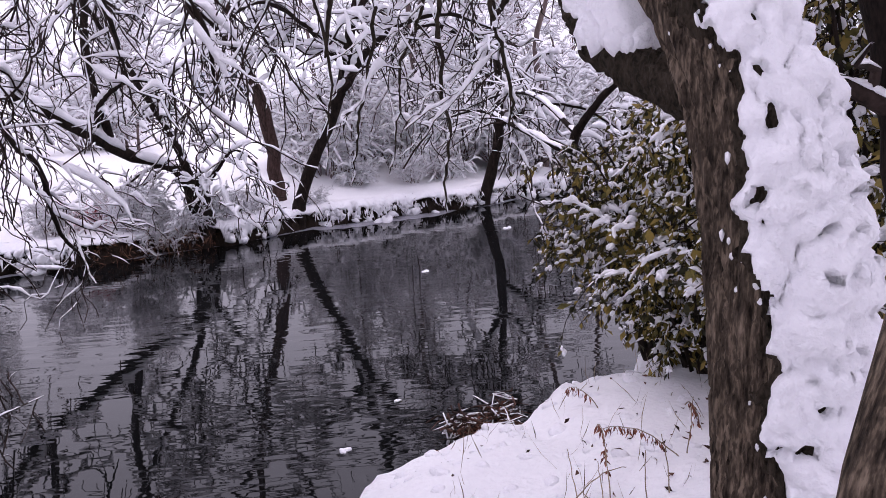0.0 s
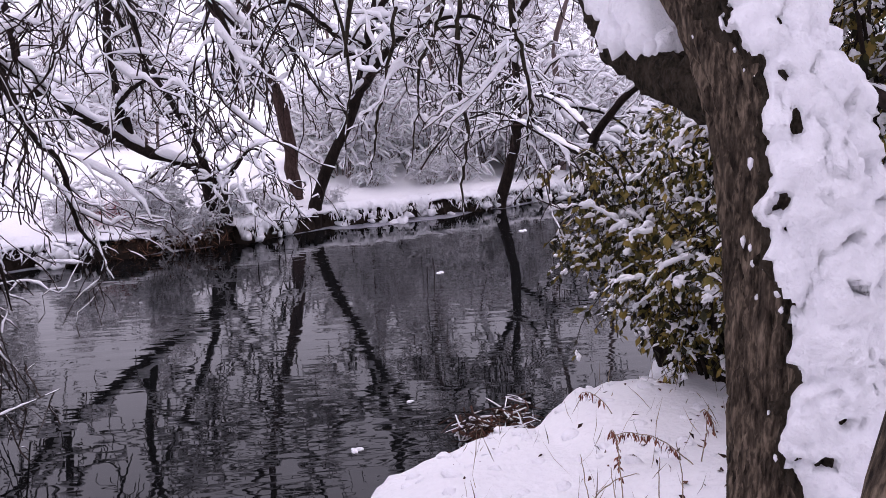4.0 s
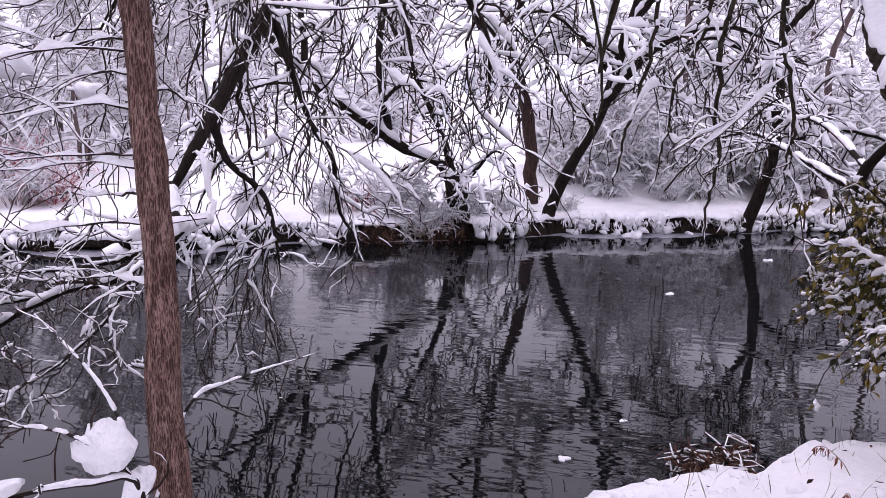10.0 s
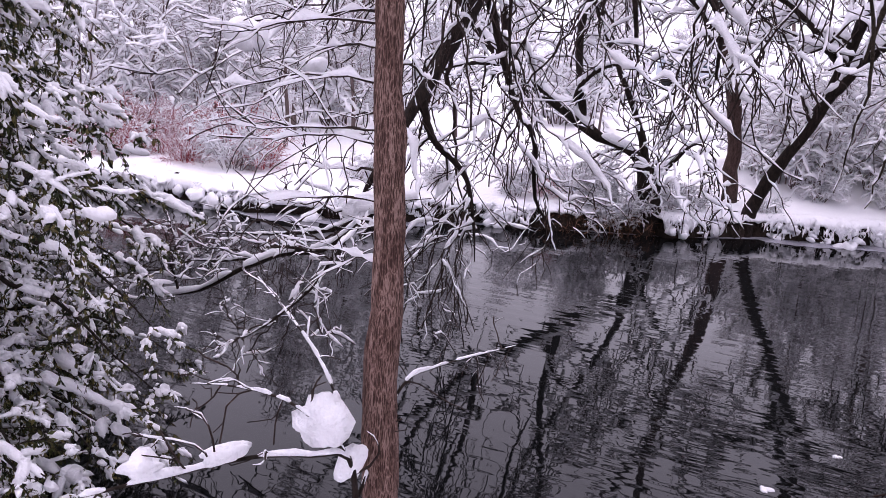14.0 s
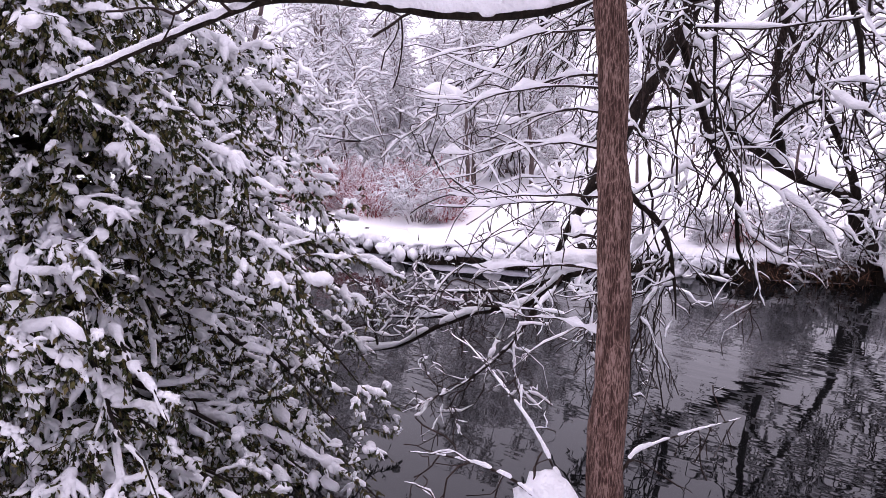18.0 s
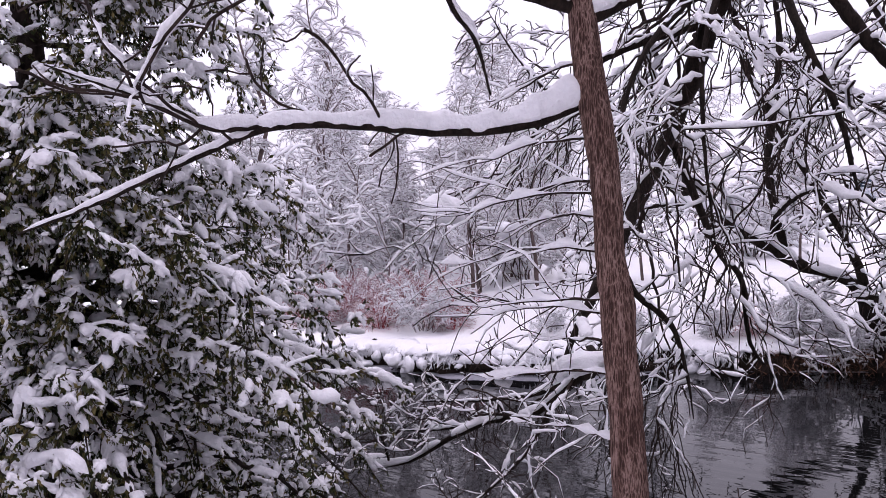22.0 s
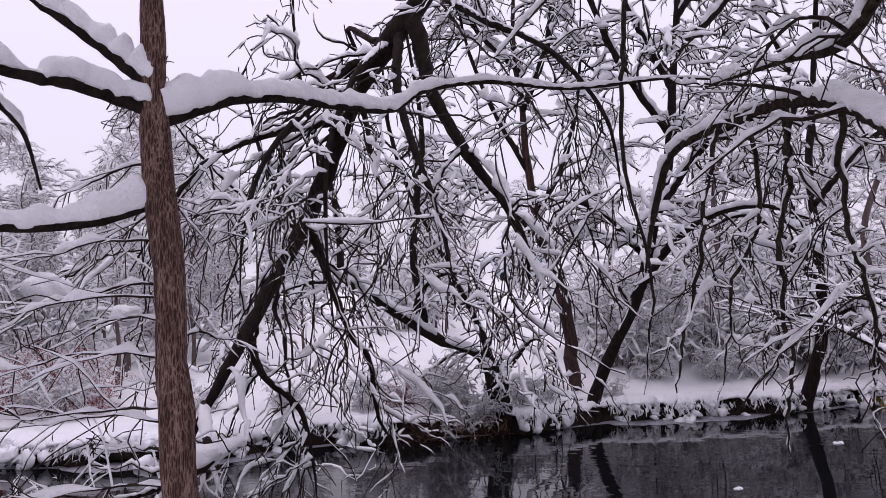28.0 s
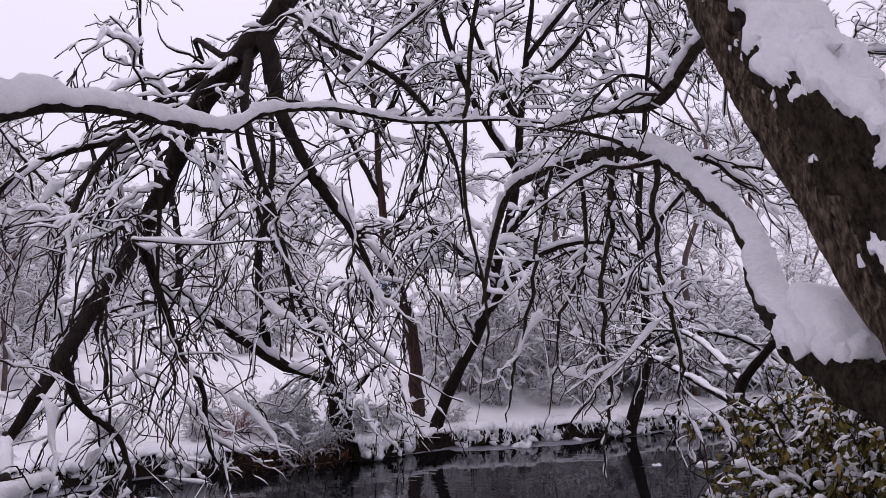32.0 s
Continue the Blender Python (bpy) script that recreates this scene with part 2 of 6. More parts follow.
def smooth_line(ctrl, n):
    """A curve through control points (x, y, z, r), resampled evenly to n points."""
    c = np.array(ctrl, float)
    p = np.concatenate([[2 * c[0] - c[1]], c, [2 * c[-1] - c[-2]]])
    out = []
    for i in range(1, len(p) - 2):
        t = np.linspace(0, 1, 12, endpoint=False)[:, None]
        a, b, d, e = p[i - 1], p[i], p[i + 1], p[i + 2]
        out.append(0.5 * (2 * b + (d - a) * t + (2 * a - 5 * b + 4 * d - e) * t**2 + (3 * b - a - 3 * d + e) * t**3))
    q = np.concatenate(out + [c[-1:]])
    s = np.concatenate([[0], np.cumsum(np.linalg.norm(np.diff(q[:, :3], axis=0), axis=1))])
    u = np.linspace(0, s[-1], n)
    q = np.stack([np.interp(u, s, q[:, k]) for k in range(4)], 1)
    return q[:, :3], np.maximum(q[:, 3], 0.0008)


def tangents(P):
    T = np.gradient(P, axis=1)
    return T / (np.linalg.norm(T, axis=2, keepdims=True) + 1e-9)


def ring_faces(N, k, n, closed=True):
    i = np.arange(N)[:, None, None] * (k * n) + np.arange(k - 1)[None, :, None] * n
    j = np.arange(n if closed else n - 1)[None, None, :]
    j2 = (j + 1) % n
    q = np.stack([i + j, i + j2, i + n + j2, i + n + j], -1)
    return q.reshape(-1, 4)


def tubes(P, R, sides=4):
    """Round rods along N lines of k points."""
    N, k = P.shape[:2]
    T = tangents(P)
    ref = np.where(np.abs(T[:, :1, 2:]) > 0.9, [[[1.0, 0, 0]]], [[[0, 0, 1.0]]])
    A = np.cross(T, np.broadcast_to(ref, T.shape))
    A /= np.linalg.norm(A, axis=2, keepdims=True) + 1e-9
    B = np.cross(T, A)
    th = np.arange(sides) * 2 * np.pi / sides
    V = P[:, :, None] + R[:, :, None, None] * (A[:, :, None] * np.cos(th)[None, None, :, None] + B[:, :, None] * np.sin(th)[None, None, :, None])
    return V.reshape(-1, 3), [ring_faces(N, k, sides)]


def step(a, b, v):
    t = np.clip((v - a) / (b - a), 0, 1)
    return t * t * (3 - 2 * t)


def ridges(P, R, high, rng, keep=1.0, wide=0.30, rough=0.5, sides=5, limit=(0.35, 0.85), bare=0.15):
    """Snow lying along the top of N lines: thick where they lie flat, none where they stand."""
    if keep < 1:
        m = rng.random(len(P)) < keep
        high = (np.asarray(high) * np.ones((len(P), 1)))[m]
        P, R = P[m], R[m]
    N, k = P.shape[:2]
    T = tangents(P)
    flat = np.hypot(T[..., 0], T[..., 1])
    sl = np.clip((flat - limit[0]) / (limit[1] - limit[0]), 0, 1)
    lump = 1 + rough * (rng.random((N, k)) * 2 - 1)
    lump *= np.where(rng.random((N, k)) < 0.10 * rough * 2, 0.25, 1)
    if k > 20:
        lump = (lump + np.roll(lump, 1, 1) + np.roll(lump, -1, 1) + 0.6 * np.roll(lump, 2, 1) + 0.6 * np.roll(lump, -2, 1)) / 4.2
        kk = np.arange(k)[None] * (40 / k)
        gate = np.sin(kk * rng.uniform(0.35, 0.8, (N, 1)) + rng.uniform(0, 6, (N, 1))) + np.sin(kk * rng.uniform(0.9, 1.6, (N, 1)))
        block = step(-1.25, -0.75, gate) * step(0.0, 0.10 if rough > 0.4 else 0.01, np.linspace(0, 1, k))[None]
        lump = (1 + (lump - lump.mean(1, keepdims=True)) * 1.3) * ((0.35 + 0.65 * block) if rough < 0.4 else (0.06 + 0.94 * block)) * (1 + 0.12 * gate)
    elif k >= 8:
        gate = np.sin(np.arange(k)[None] * rng.uniform(0.5, 1.1, (N, 1)) + rng.uniform(0, 6, (N, 1))) + 0.6 * np.sin(np.arange(k)[None] * rng.uniform(1.2, 2.0, (N, 1)) + rng.uniform(0, 6, (N, 1)))
        lump = lump * np.clip(1.0 + 0.9 * gate, bare, 1.5)
    H = np.asarray(high) * np.ones((N, 1)) * sl * lump
    H[:, -1] *= 0.25 if k > 2 else 0.7
    H[:, 0] *= 0.6
    S = np.stack([T[..., 1], -T[..., 0], 0 * T[..., 0]], -1)
    S /= np.linalg.norm(S, axis=2, keepdims=True) + 1e-9
    S += (rng.random((N, k, 1)) - 0.5) * 0.15
    w = np.where(H > 1e-5, (R * 0.9 + wide * H) * (0.55 + 0.45 * sl) * np.clip(H / (0.3 * R + 1e-4), 0, 1), 0.0)
    up = np.array([0, 0, 1.0]) - T * T[..., 2:]
    up /= np.linalg.norm(up, axis=2, keepdims=True) + 1e-9
    up = up * 0.75 + np.array([0, 0, 0.25])
    base = P + up * (0.45 * R)[..., None]
    if sides == 5:
        prof = [(-1.0, -0.05), (-1.05, 0.45), (0.0, 1.0), (1.05, 0.45), (1.0, -0.05)]
    elif sides == 3:
        prof = [(-1.1, 0.0), (0.0, 1.0), (1.1, 0.0)]
    else:
        prof = [(-0.9, -0.08), (-1.15, 0.3), (-0.95, 0.68), (-0.5, 0.95), (0.5, 0.95), (0.95, 0.68), (1.15, 0.3), (0.9, -0.08)]
    V = np.stack([base + S * (w * a)[..., None] + up * (H * b)[..., None] for a, b in prof], 2)
    return V.reshape(-1, 3), [ring_faces(N, k, len(prof))]


def wobble(length, spacing, rng, n):
    """Smooth random values from -1 to 1 at n places along a length."""
    k = max(4, int(length / spacing) + 2)
    v = rng.uniform(-1, 1, k)
    x = np.linspace(0, k - 1.001, n)
    i = x.astype(int)
    f = x - i
    f = f * f * (3 - 2 * f)
    return v[i] * (1 - f) + v[np.minimum(i + 1, k - 1)] * f


def snow_roll(P, R, high, rng, limit=(0.42, 0.88), gaps=1.6, fine=0.010):
    """A thick uneven roll of snow lying along one limb, its lower edges hanging in scallops."""
    s = np.concatenate([[0], np.cumsum(np.linalg.norm(np.diff(P, axis=0), axis=1))])
    L = s[-1]
    n = int(np.clip(L / fine, 30, 420))
    u = np.linspace(0, L, n)
    P = np.stack([np.interp(u, s, P[:, k]) for k in range(3)], 1)
    R, H = np.interp(u, s, R), np.interp(u, s, np.asarray(high) * np.ones(len(s)))
    T = tangents(P[None])[0]
    flat = np.hypot(T[:, 0], T[:, 1])
    H = H * np.clip((flat - limit[0]) / (limit[1] - limit[0]), 0, 1)
    H = H * (0.86 + 0.30 * wobble(L, 0.12, rng, n) + 0.16 * wobble(L, 0.045, rng, n))
    for c in rng.uniform(0, L, rng.poisson(gaps * L)):
        H = H * (1 - 0.85 * np.exp(-((u - c) / rng.uniform(0.012, 0.04)) ** 2))
    H = np.maximum(H * step(0, 0.03, u) * step(0, 0.05, L - u), 0)
    S = np.stack([T[:, 1], -T[:, 0], 0 * u], 1)
    S /= np.linalg.norm(S, axis=1, keepdims=True) + 1e-9
    up = np.array([0, 0, 1.0]) - T * T[:, 2:]
    up /= np.linalg.norm(up, axis=1, keepdims=True) + 1e-9
    on = np.clip(H / (0.35 * R + 0.002), 0, 1)
    w = (R * 0.80 + 0.28 * H) * on * (1 + 0.12 * wobble(L, 0.05, rng, n))
    lean = 0.25 * wobble(L, 0.15, rng, n) * H
    edge = [(R * 0.65 * np.clip(wobble(L, 0.022, rng, n) + 0.1, 0, 1) + 0.04 * H) * on for _ in range(2)]
    base = P + up * (0.62 * R)[:, None]
    prof = [(-0.72, None), (-1.0, -0.02), (-1.10, 0.26), (-0.97, 0.58), (-0.62, 0.88), (0.0, 1.0), (0.62, 0.88), (0.97, 0.58), (1.10, 0.26), (1.0, -0.02), (0.72, None)]
    V = []
    for k, (a, b) in enumerate(prof):
        drop = edge[0] if k < 5 else edge[1]
        z = -drop * 1.1 if b is None else (b * H if b > 0 else -drop * 0.55)
        rough = 0.09 * H * wobble(L, 0.03, rng, n)
        V.append(base + S * (w * a + lean * max(b or 0, 0) + rough * 0.7)[:, None] + up * (z + rough)[:, None])
    return np.stack(V, 1).reshape(-1, 3), [ring_faces(1, n, len(prof))]


def sprout(P, R, count, rng, u=(0.15, 1.0), angle=(25, 65), length=(0.3, 0.6), droop=0.2, shrink=0.55, wig=0.06, k=6, lift=0.0, taper=0.75, out=None, rmin=0.0012, curl=0.22, level=0.0):
    """count side shoots for each of N lines; lines of k points and their radii."""
    N, kk = P.shape[:2]
    idx = np.repeat(np.arange(N), count)
    M = len(idx)
    uu = rng.uniform(*u, M) * (kk - 1)
    i0 = np.clip(uu.astype(int), 0, kk - 2)
    f = (uu - i0)[:, None]
    p = P[idx, i0] * (1 - f) + P[idx, i0 + 1] * f
    r = R[idx, i0] * (1 - f[:, 0]) + R[idx, i0 + 1] * f[:, 0]
    t = P[idx, i0 + 1] - P[idx, i0]
    t /= np.linalg.norm(t, axis=1, keepdims=True) + 1e-9
    q = rng.normal(size=(M, 3))
    if out is not None:
        q = q * 0.6 + np.asarray(out)
    q -= (q * t).sum(1, keepdims=True) * t
    q /= np.linalg.norm(q, axis=1, keepdims=True) + 1e-9
    a = np.radians(rng.uniform(*angle, M))[:, None]
    d = t * np.cos(a) + q * np.sin(a) + np.array([0, 0, lift])
    d[:, 2] *= 1 - level
    d /= np.linalg.norm(d, axis=1, keepdims=True)
    L = rng.uniform(*length, M) * (1.1 - 0.45 * uu / (kk - 1))
    s = np.linspace(0, 1, k)
    pts = p[:, None] + d[:, None] * (L[:, None] * s)[..., None]
    pts[..., 2] -= droop * L[:, None] * s**2
    bend = rng.normal(size=(M, 3))
    bend -= (bend * d).sum(1, keepdims=True) * d
    ph = rng.uniform(0, 6.28, (M, 1))
    wave = np.sin(s[None] * rng.uniform(3, 8, (M, 1)) + ph) - np.sin(ph)
    other = np.cross(d, bend)
    pts += bend[:, None] * (curl * L[:, None] * s**2)[..., None] + other[:, None] * (wig * 1.3 * L[:, None] * wave)[..., None]
    w = rng.normal(size=(M, k, 3)) * (wig * L)[:, None, None] * 0.27
    w[:, 0] = 0
    pts += np.cumsum(w, axis=1)
    rad = np.maximum((r * shrink)[:, None] * (1 - taper * s), rmin)
    return pts, rad


def ico(sub):
    bm = bmesh.new()
    bmesh.ops.create_icosphere(bm, subdivisions=sub, radius=1)
    v = np.array([x.co[:] for x in bm.verts])
    f = np.array([[a.index for a in x.verts] for x in bm.faces])
    bm.free()
    return v, f


ICO = {1: ico(1), 2: ico(2), 3: ico(3)}


def lumps(at, size, rng, sub=2, rough=0.25, tilt=None):
    """Uneven rounded snow lumps at N places with half sizes (N, 3)."""
    v, f = ICO[sub]
    N = len(at)
    V = np.repeat(v[None], N, 0)
    amp = np.ones((N, len(v)))
    for m in range(5):
        w = rng.normal(size=(N, 3)) * (1.6 + 0.9 * m)
        amp += rough / (1 + 0.5 * m) * np.sin(np.einsum("nvk,nk->nv", V, w) + rng.uniform(0, 6.3, (N, 1)))
    V = V * amp[..., None] * np.asarray(size)[:, None]
    a = rng.uniform(0, 6.3, N) if tilt is None else tilt
    c, s = np.cos(a)[:, None], np.sin(a)[:, None]
    V = np.stack([V[..., 0] * c - V[..., 1] * s, V[..., 0] * s + V[..., 1] * c, V[..., 2]], -1)
    V += np.asarray(at)[:, None]
    F = (f[None] + (np.arange(N) * len(v))[:, None, None]).reshape(-1, 3)
    return V.reshape(-1, 3), [F]


def pods(at, way, size, rng, sub=2, rough=0.2, boxy=1.0):
    """Uneven rounded pads of snow whose long axes follow the given ways."""
    v, f = ICO[sub]
    N = len(at)
    V = np.repeat((np.sign(v) * np.abs(v) ** boxy)[None], N, 0)
    amp = np.ones((N, len(v)))
    for m in range(4):
        w = rng.normal(size=(N, 3)) * (1.8 + 0.9 * m)
        amp += rough / (1 + 0.5 * m) * np.sin(np.einsum("nvk,nk->nv", V, w) + rng.uniform(0, 6.3, (N, 1)))
    V = V * amp[..., None] * np.asarray(size)[:, None]
    a = way / (np.linalg.norm(way, axis=1, keepdims=True) + 1e-9)
    b = np.stack([a[:, 1], -a[:, 0], 0 * a[:, 0]], 1) + rng.normal(size=(N, 3)) * 0.15
    b -= (b * a).sum(1, keepdims=True) * a
    b /= np.linalg.norm(b, axis=1, keepdims=True) + 1e-9
    c = np.cross(a, b)
    V = V[..., :1] * a[:, None] + V[..., 1:2] * b[:, None] + V[..., 2:] * c[:, None] + np.asarray(at)[:, None]
    F = (f[None] + (np.arange(N) * len(v))[:, None, None]).reshape(-1, 3)
    return V.reshape(-1, 3), [F]


def blades(at, way, length, width, rng, bend=0.25):
    """Leaves: bent lozenges from a stalk end, each of two triangles."""
    N = len(at)
    way = way / (np.linalg.norm(way, axis=1, keepdims=True) + 1e-9)
    side = np.cross(way, rng.normal(size=(N, 3)))
    side /= np.linalg.norm(side, axis=1, keepdims=True) + 1e-9
    up = np.cross(side, way)
    L, w = length[:, None], width[:, None]
    mid = at + way * L * 0.5 + up * L * bend * 0.5
    V = np.stack([at, mid - side * w * 0.5, at + way * L, mid + side * w * 0.5], 1)
    b = (np.arange(N) * 4)[:, None]
    F = np.concatenate([b + np.array([[0, 3, 1]]), b + np.array([[1, 3, 2]])])
    return V.reshape(-1, 3), [F]


def along(P, count, rng, u=(0.1, 1.0)):
    """count places on each of N lines, and the lines' way there."""
    N, k = P.shape[:2]
    idx = np.repeat(np.arange(N), count)
    uu = rng.uniform(*u, len(idx)) * (k - 1)
    i = np.clip(uu.astype(int), 0, k - 2)
    f = (uu - i)[:, None]
    t = P[idx, i + 1] - P[idx, i]
    return P[idx, i] * (1 - f) + P[idx, i + 1] * f, t / (np.linalg.norm(t, axis=1, keepdims=True) + 1e-9)


def bark_loft(P, R, n, m, deep, across, length):
    """A trunk with furrowed bark: n rings of m points; across: furrows per metre of girth; length: of a furrow."""
    u = np.linspace(0, len(P) - 1, n)
    Q = np.stack([np.interp(u, np.arange(len(P)), P[:, k]) for k in range(3)], 1)
    r = np.interp(u, np.arange(len(P)), R)
    T = tangents(Q[None])[0]
    A = np.cross(T, (0, 1, 0))
    A /= np.linalg.norm(A, axis=1, keepdims=True)
    B = np.cross(T, A)
    th = np.arange(m) * 2 * np.pi / m
    V = np.empty((n, m, 3))
    for i in range(n):
        zz = Q[i, 2] / length
        for j in range(m):
            c, s_ = math.cos(th[j]), math.sin(th[j])
            f = abs(noise.noise(Vector((c * r[i] * across, s_ * r[i] * across, zz)))) + 0.5 * abs(noise.noise(Vector((c * r[i] * across * 2.3, s_ * r[i] * across * 2.3, zz * 2.1 + 5))))
            V[i, j] = Q[i] + (A[i] * c + B[i] * s_) * (r[i] + deep * (min(f, 0.55) - 0.3) * 2)
    return V.reshape(-1, 3), [ring_faces(1, n, m)]


# ---------------------------------------------------------------- ground and river
FAR_BANK = np.array([(-80, 14), (-30, 10.0), (-14, 8.6), (-10.2, 8.7), (-8, 8.9), (-6.3, 9.5), (-4.6, 10.9), (-3.4, 11.5), (-1.9, 12.3), (-0.8, 13.2), (0.3, 14.0),
                     (1.2, 14.2), (3.1, 15.3), (5.9, 17.0), (12, 21), (30, 34), (80, 60)])
NEAR_BANK = np.array([(-80, -4), (-12, 0.6), (-6, 1.3), (-4, 1.75), (-2.2, 1.55), (-1.2, 1.75), (-0.55, 2.2), (-0.02, 3.3), (0.28, 3.9), (0.8, 4.15), (1.15, 4.3), (1.4, 4.68), (1.7, 4.92),
                      (2.3, 5.15), (3.5, 6.3), (6, 9.0), (12, 14), (30, 26), (80, 48)])


def far_edge(x):
    return np.interp(x, FAR_BANK[:, 0], FAR_BANK[:, 1])


def near_edge(x):
    return np.interp(x, NEAR_BANK[:, 0], NEAR_BANK[:, 1])


def rough_field(x, y):
    return (np.sin(x * 1.7 + 1.3 * np.sin(y * 0.9)) * 0.5 + np.sin(y * 2.3 + x * 0.8) * 0.3 + np.sin(x * 5.1 - y * 3.7) * 0.15 + np.sin(x * 9.3 + y * 8.1) * 0.08)


def ground_height(x, y):
    wob = 0.12 * np.sin(x * 2.9) + 0.07 * np.sin(x * 7.3 + 1)
    df = (y - far_edge(x) + wob) * 0.85
    dn = near_edge(x) + (0.6 * wob + 0.035 * np.sin(x * 13 + 0.5) + 0.025 * np.sin(x * 23 + 2)) * step(0, 1, x) - y
    far = -0.7 + 1.12 * step(-0.25, 0.45, df) + 0.35 * step(0.4, 4, df) + 0.45 * step(3, 9, df) + 2.0 * step(8, 48, df) + 0.05 * rough_field(x, y) * step(0.1, 1, df)
    near = -0.7 + 0.95 * step(-0.2, 0.30, dn) + 0.28 * step(0.2, 1.2, dn) + 0.35 * step(1.0, 3.5, dn) + 0.6 * step(3, 10, dn) + (0.035 * rough_field(x * 1.3, y * 1.3) + 0.02 * rough_field(x * 3.7 + 2, y * 3.1)) * step(0.05, 0.5, dn)
    return np.maximum(far, near)


def axis(parts):
    return np.unique(np.concatenate([np.arange(a, b, s) for a, b, s in parts]).round(3))


gx = axis([(-400, -60, 40), (-60, -14, 1.2), (-14, -3, 0.14), (-3, 4, 0.07), (4, 9, 0.14), (9, 60, 1.2), (60, 401, 40)])
gy = axis([(-200, -10, 19), (-10, 0, 0.5), (0, 6, 0.07), (6, 18, 0.12), (18, 30, 0.4), (30, 90, 2.0), (90, 401, 40)])
GX, GY = np.meshgrid(gx, gy, indexing="ij")
GZ = ground_height(GX, GY)
n0, n1 = GX.shape
gi = (np.arange(n0 - 1)[:, None] * n1 + np.arange(n1 - 1)[None]).reshape(-1)
ground = link_mesh("ground", np.stack([GX, GY, GZ], -1), [np.stack([gi, gi + n1, gi + n1 + 1, gi + 1], 1)], SNOW_FIELD)
tagged(ground, "snow-covered river banks and flat snowy meadow", "ground", kind="structure")

wx, wy = np.linspace(-80, 80, 9), np.linspace(-6, 60, 5)
WX, WY = np.meshgrid(wx, wy, indexing="ij")
wi = (np.arange(8)[:, None] * 5 + np.arange(4)[None]).reshape(-1)
river = link_mesh("water", np.stack([WX, WY, 0 * WX], -1), [np.stack([wi, wi + 5, wi + 6, wi + 1], 1)], WATER)
tagged(river, "dark, almost still river reflecting bare trees", "river", kind="structure")


# ---------------------------------------------------------------- bare trees
def limb_tree(name, at, label, limbs, bark, limb_bark, twig_mat, seed, plan, snow_high, group="", twig_snow=0.02, keep=0.9, sides=10, rmin=0.003, furrow=0.0, branch_snow=0.6, roll=None):
    """A bare snowy tree. limbs: lists of (x, y, z, r); the first is the trunk. plan: shoots level by level, as keywords of sprout()."""
    rng = np.random.default_rng(seed)
    base = thing(name, at, label, "tree", group)
    off = np.array(at)
    lines = []
    for n, ctrl in enumerate(limbs):
        P, R = smooth_line(ctrl, 40)
        P = P - off
        P[1:-1] += rng.normal(size=(38, 3)) * (R[1:-1, None] * 0.10)
        R = R * rng.uniform(0.92, 1.08, 40)
        if n == 0 and furrow:
            ob = link_mesh("trunk", *bark_loft(P, R, 420, 64, furrow, 55, 0.10), bark, base)
        else:
            ob = link_mesh("trunk" if n == 0 else "limb", *tubes(P[None], R[None], sides + (6 if n == 0 else 0)), bark if n == 0 else limb_bark, base)
        hi = np.minimum(snow_high, R * 4.5) * (1.15 * (1 - np.linspace(0, 0.97, 40)) ** 0.7 if n else 1.0)
        u = np.linspace(0, 39, 110)
        P2 = np.stack([np.interp(u, np.arange(40), P[:, c]) for c in range(3)], 1)
        R2, H2 = np.interp(u, np.arange(40), R), np.interp(u, np.arange(40), hi)
        if roll and n:
            link_mesh("snow", *snow_roll(P, R, np.minimum(roll[0], R * roll[1]) * (1 - 0.6 * np.linspace(0, 1, 40)), rng, roll[2]), SNOW, ob, "thick fresh snow along the limb")
        else:
            link_mesh("snow", *ridges(P2[None], R2[None], H2, rng, rough=0.45, sides=8, limit=(0.20, 0.88)), SNOW, ob, "soft fresh snow along the limb")
        lines.append((P, R))
    P, R = np.stack([a for a, _ in lines]), np.stack([b for _, b in lines])
    tube_parts, snow_parts = [], []
    for lv, kw in enumerate(plan):
        kw = dict(kw)
        only = kw.pop("only", slice(None))
        P, R = sprout(P[only], R[only], rng=rng, rmin=rmin * (1.6 if lv == 0 else 1), **kw)
        hi = np.clip(R.max(1, keepdims=True) * 3.8, 0.006, snow_high * branch_snow) if lv == 0 else twig_snow * (1.0 if lv == 1 else 0.65)
        snow_parts.append(ridges(P, R, hi, rng, keep=keep if lv < 2 else keep * 0.75, rough=0.5, sides=5 if lv < 2 else 3, wide=0.30, limit=((0.30, 0.72), (0.42, 0.82), (0.52, 0.90))[lv]))
        if lv == 0:
            for a, b in zip(P, R):
                link_mesh("branch", *tubes(a[None], b[None], 6), twig_mat, base)
        else:
            tube_parts.append(tubes(P, R, 4))
    tagged(link_mesh("crown", *joined(tube_parts), twig_mat, base), kind="stuff")
    tagged(link_mesh("crown_snow", *joined(snow_parts), SNOW, base, "fresh snow lying on the twigs"), kind="stuff")
    return base


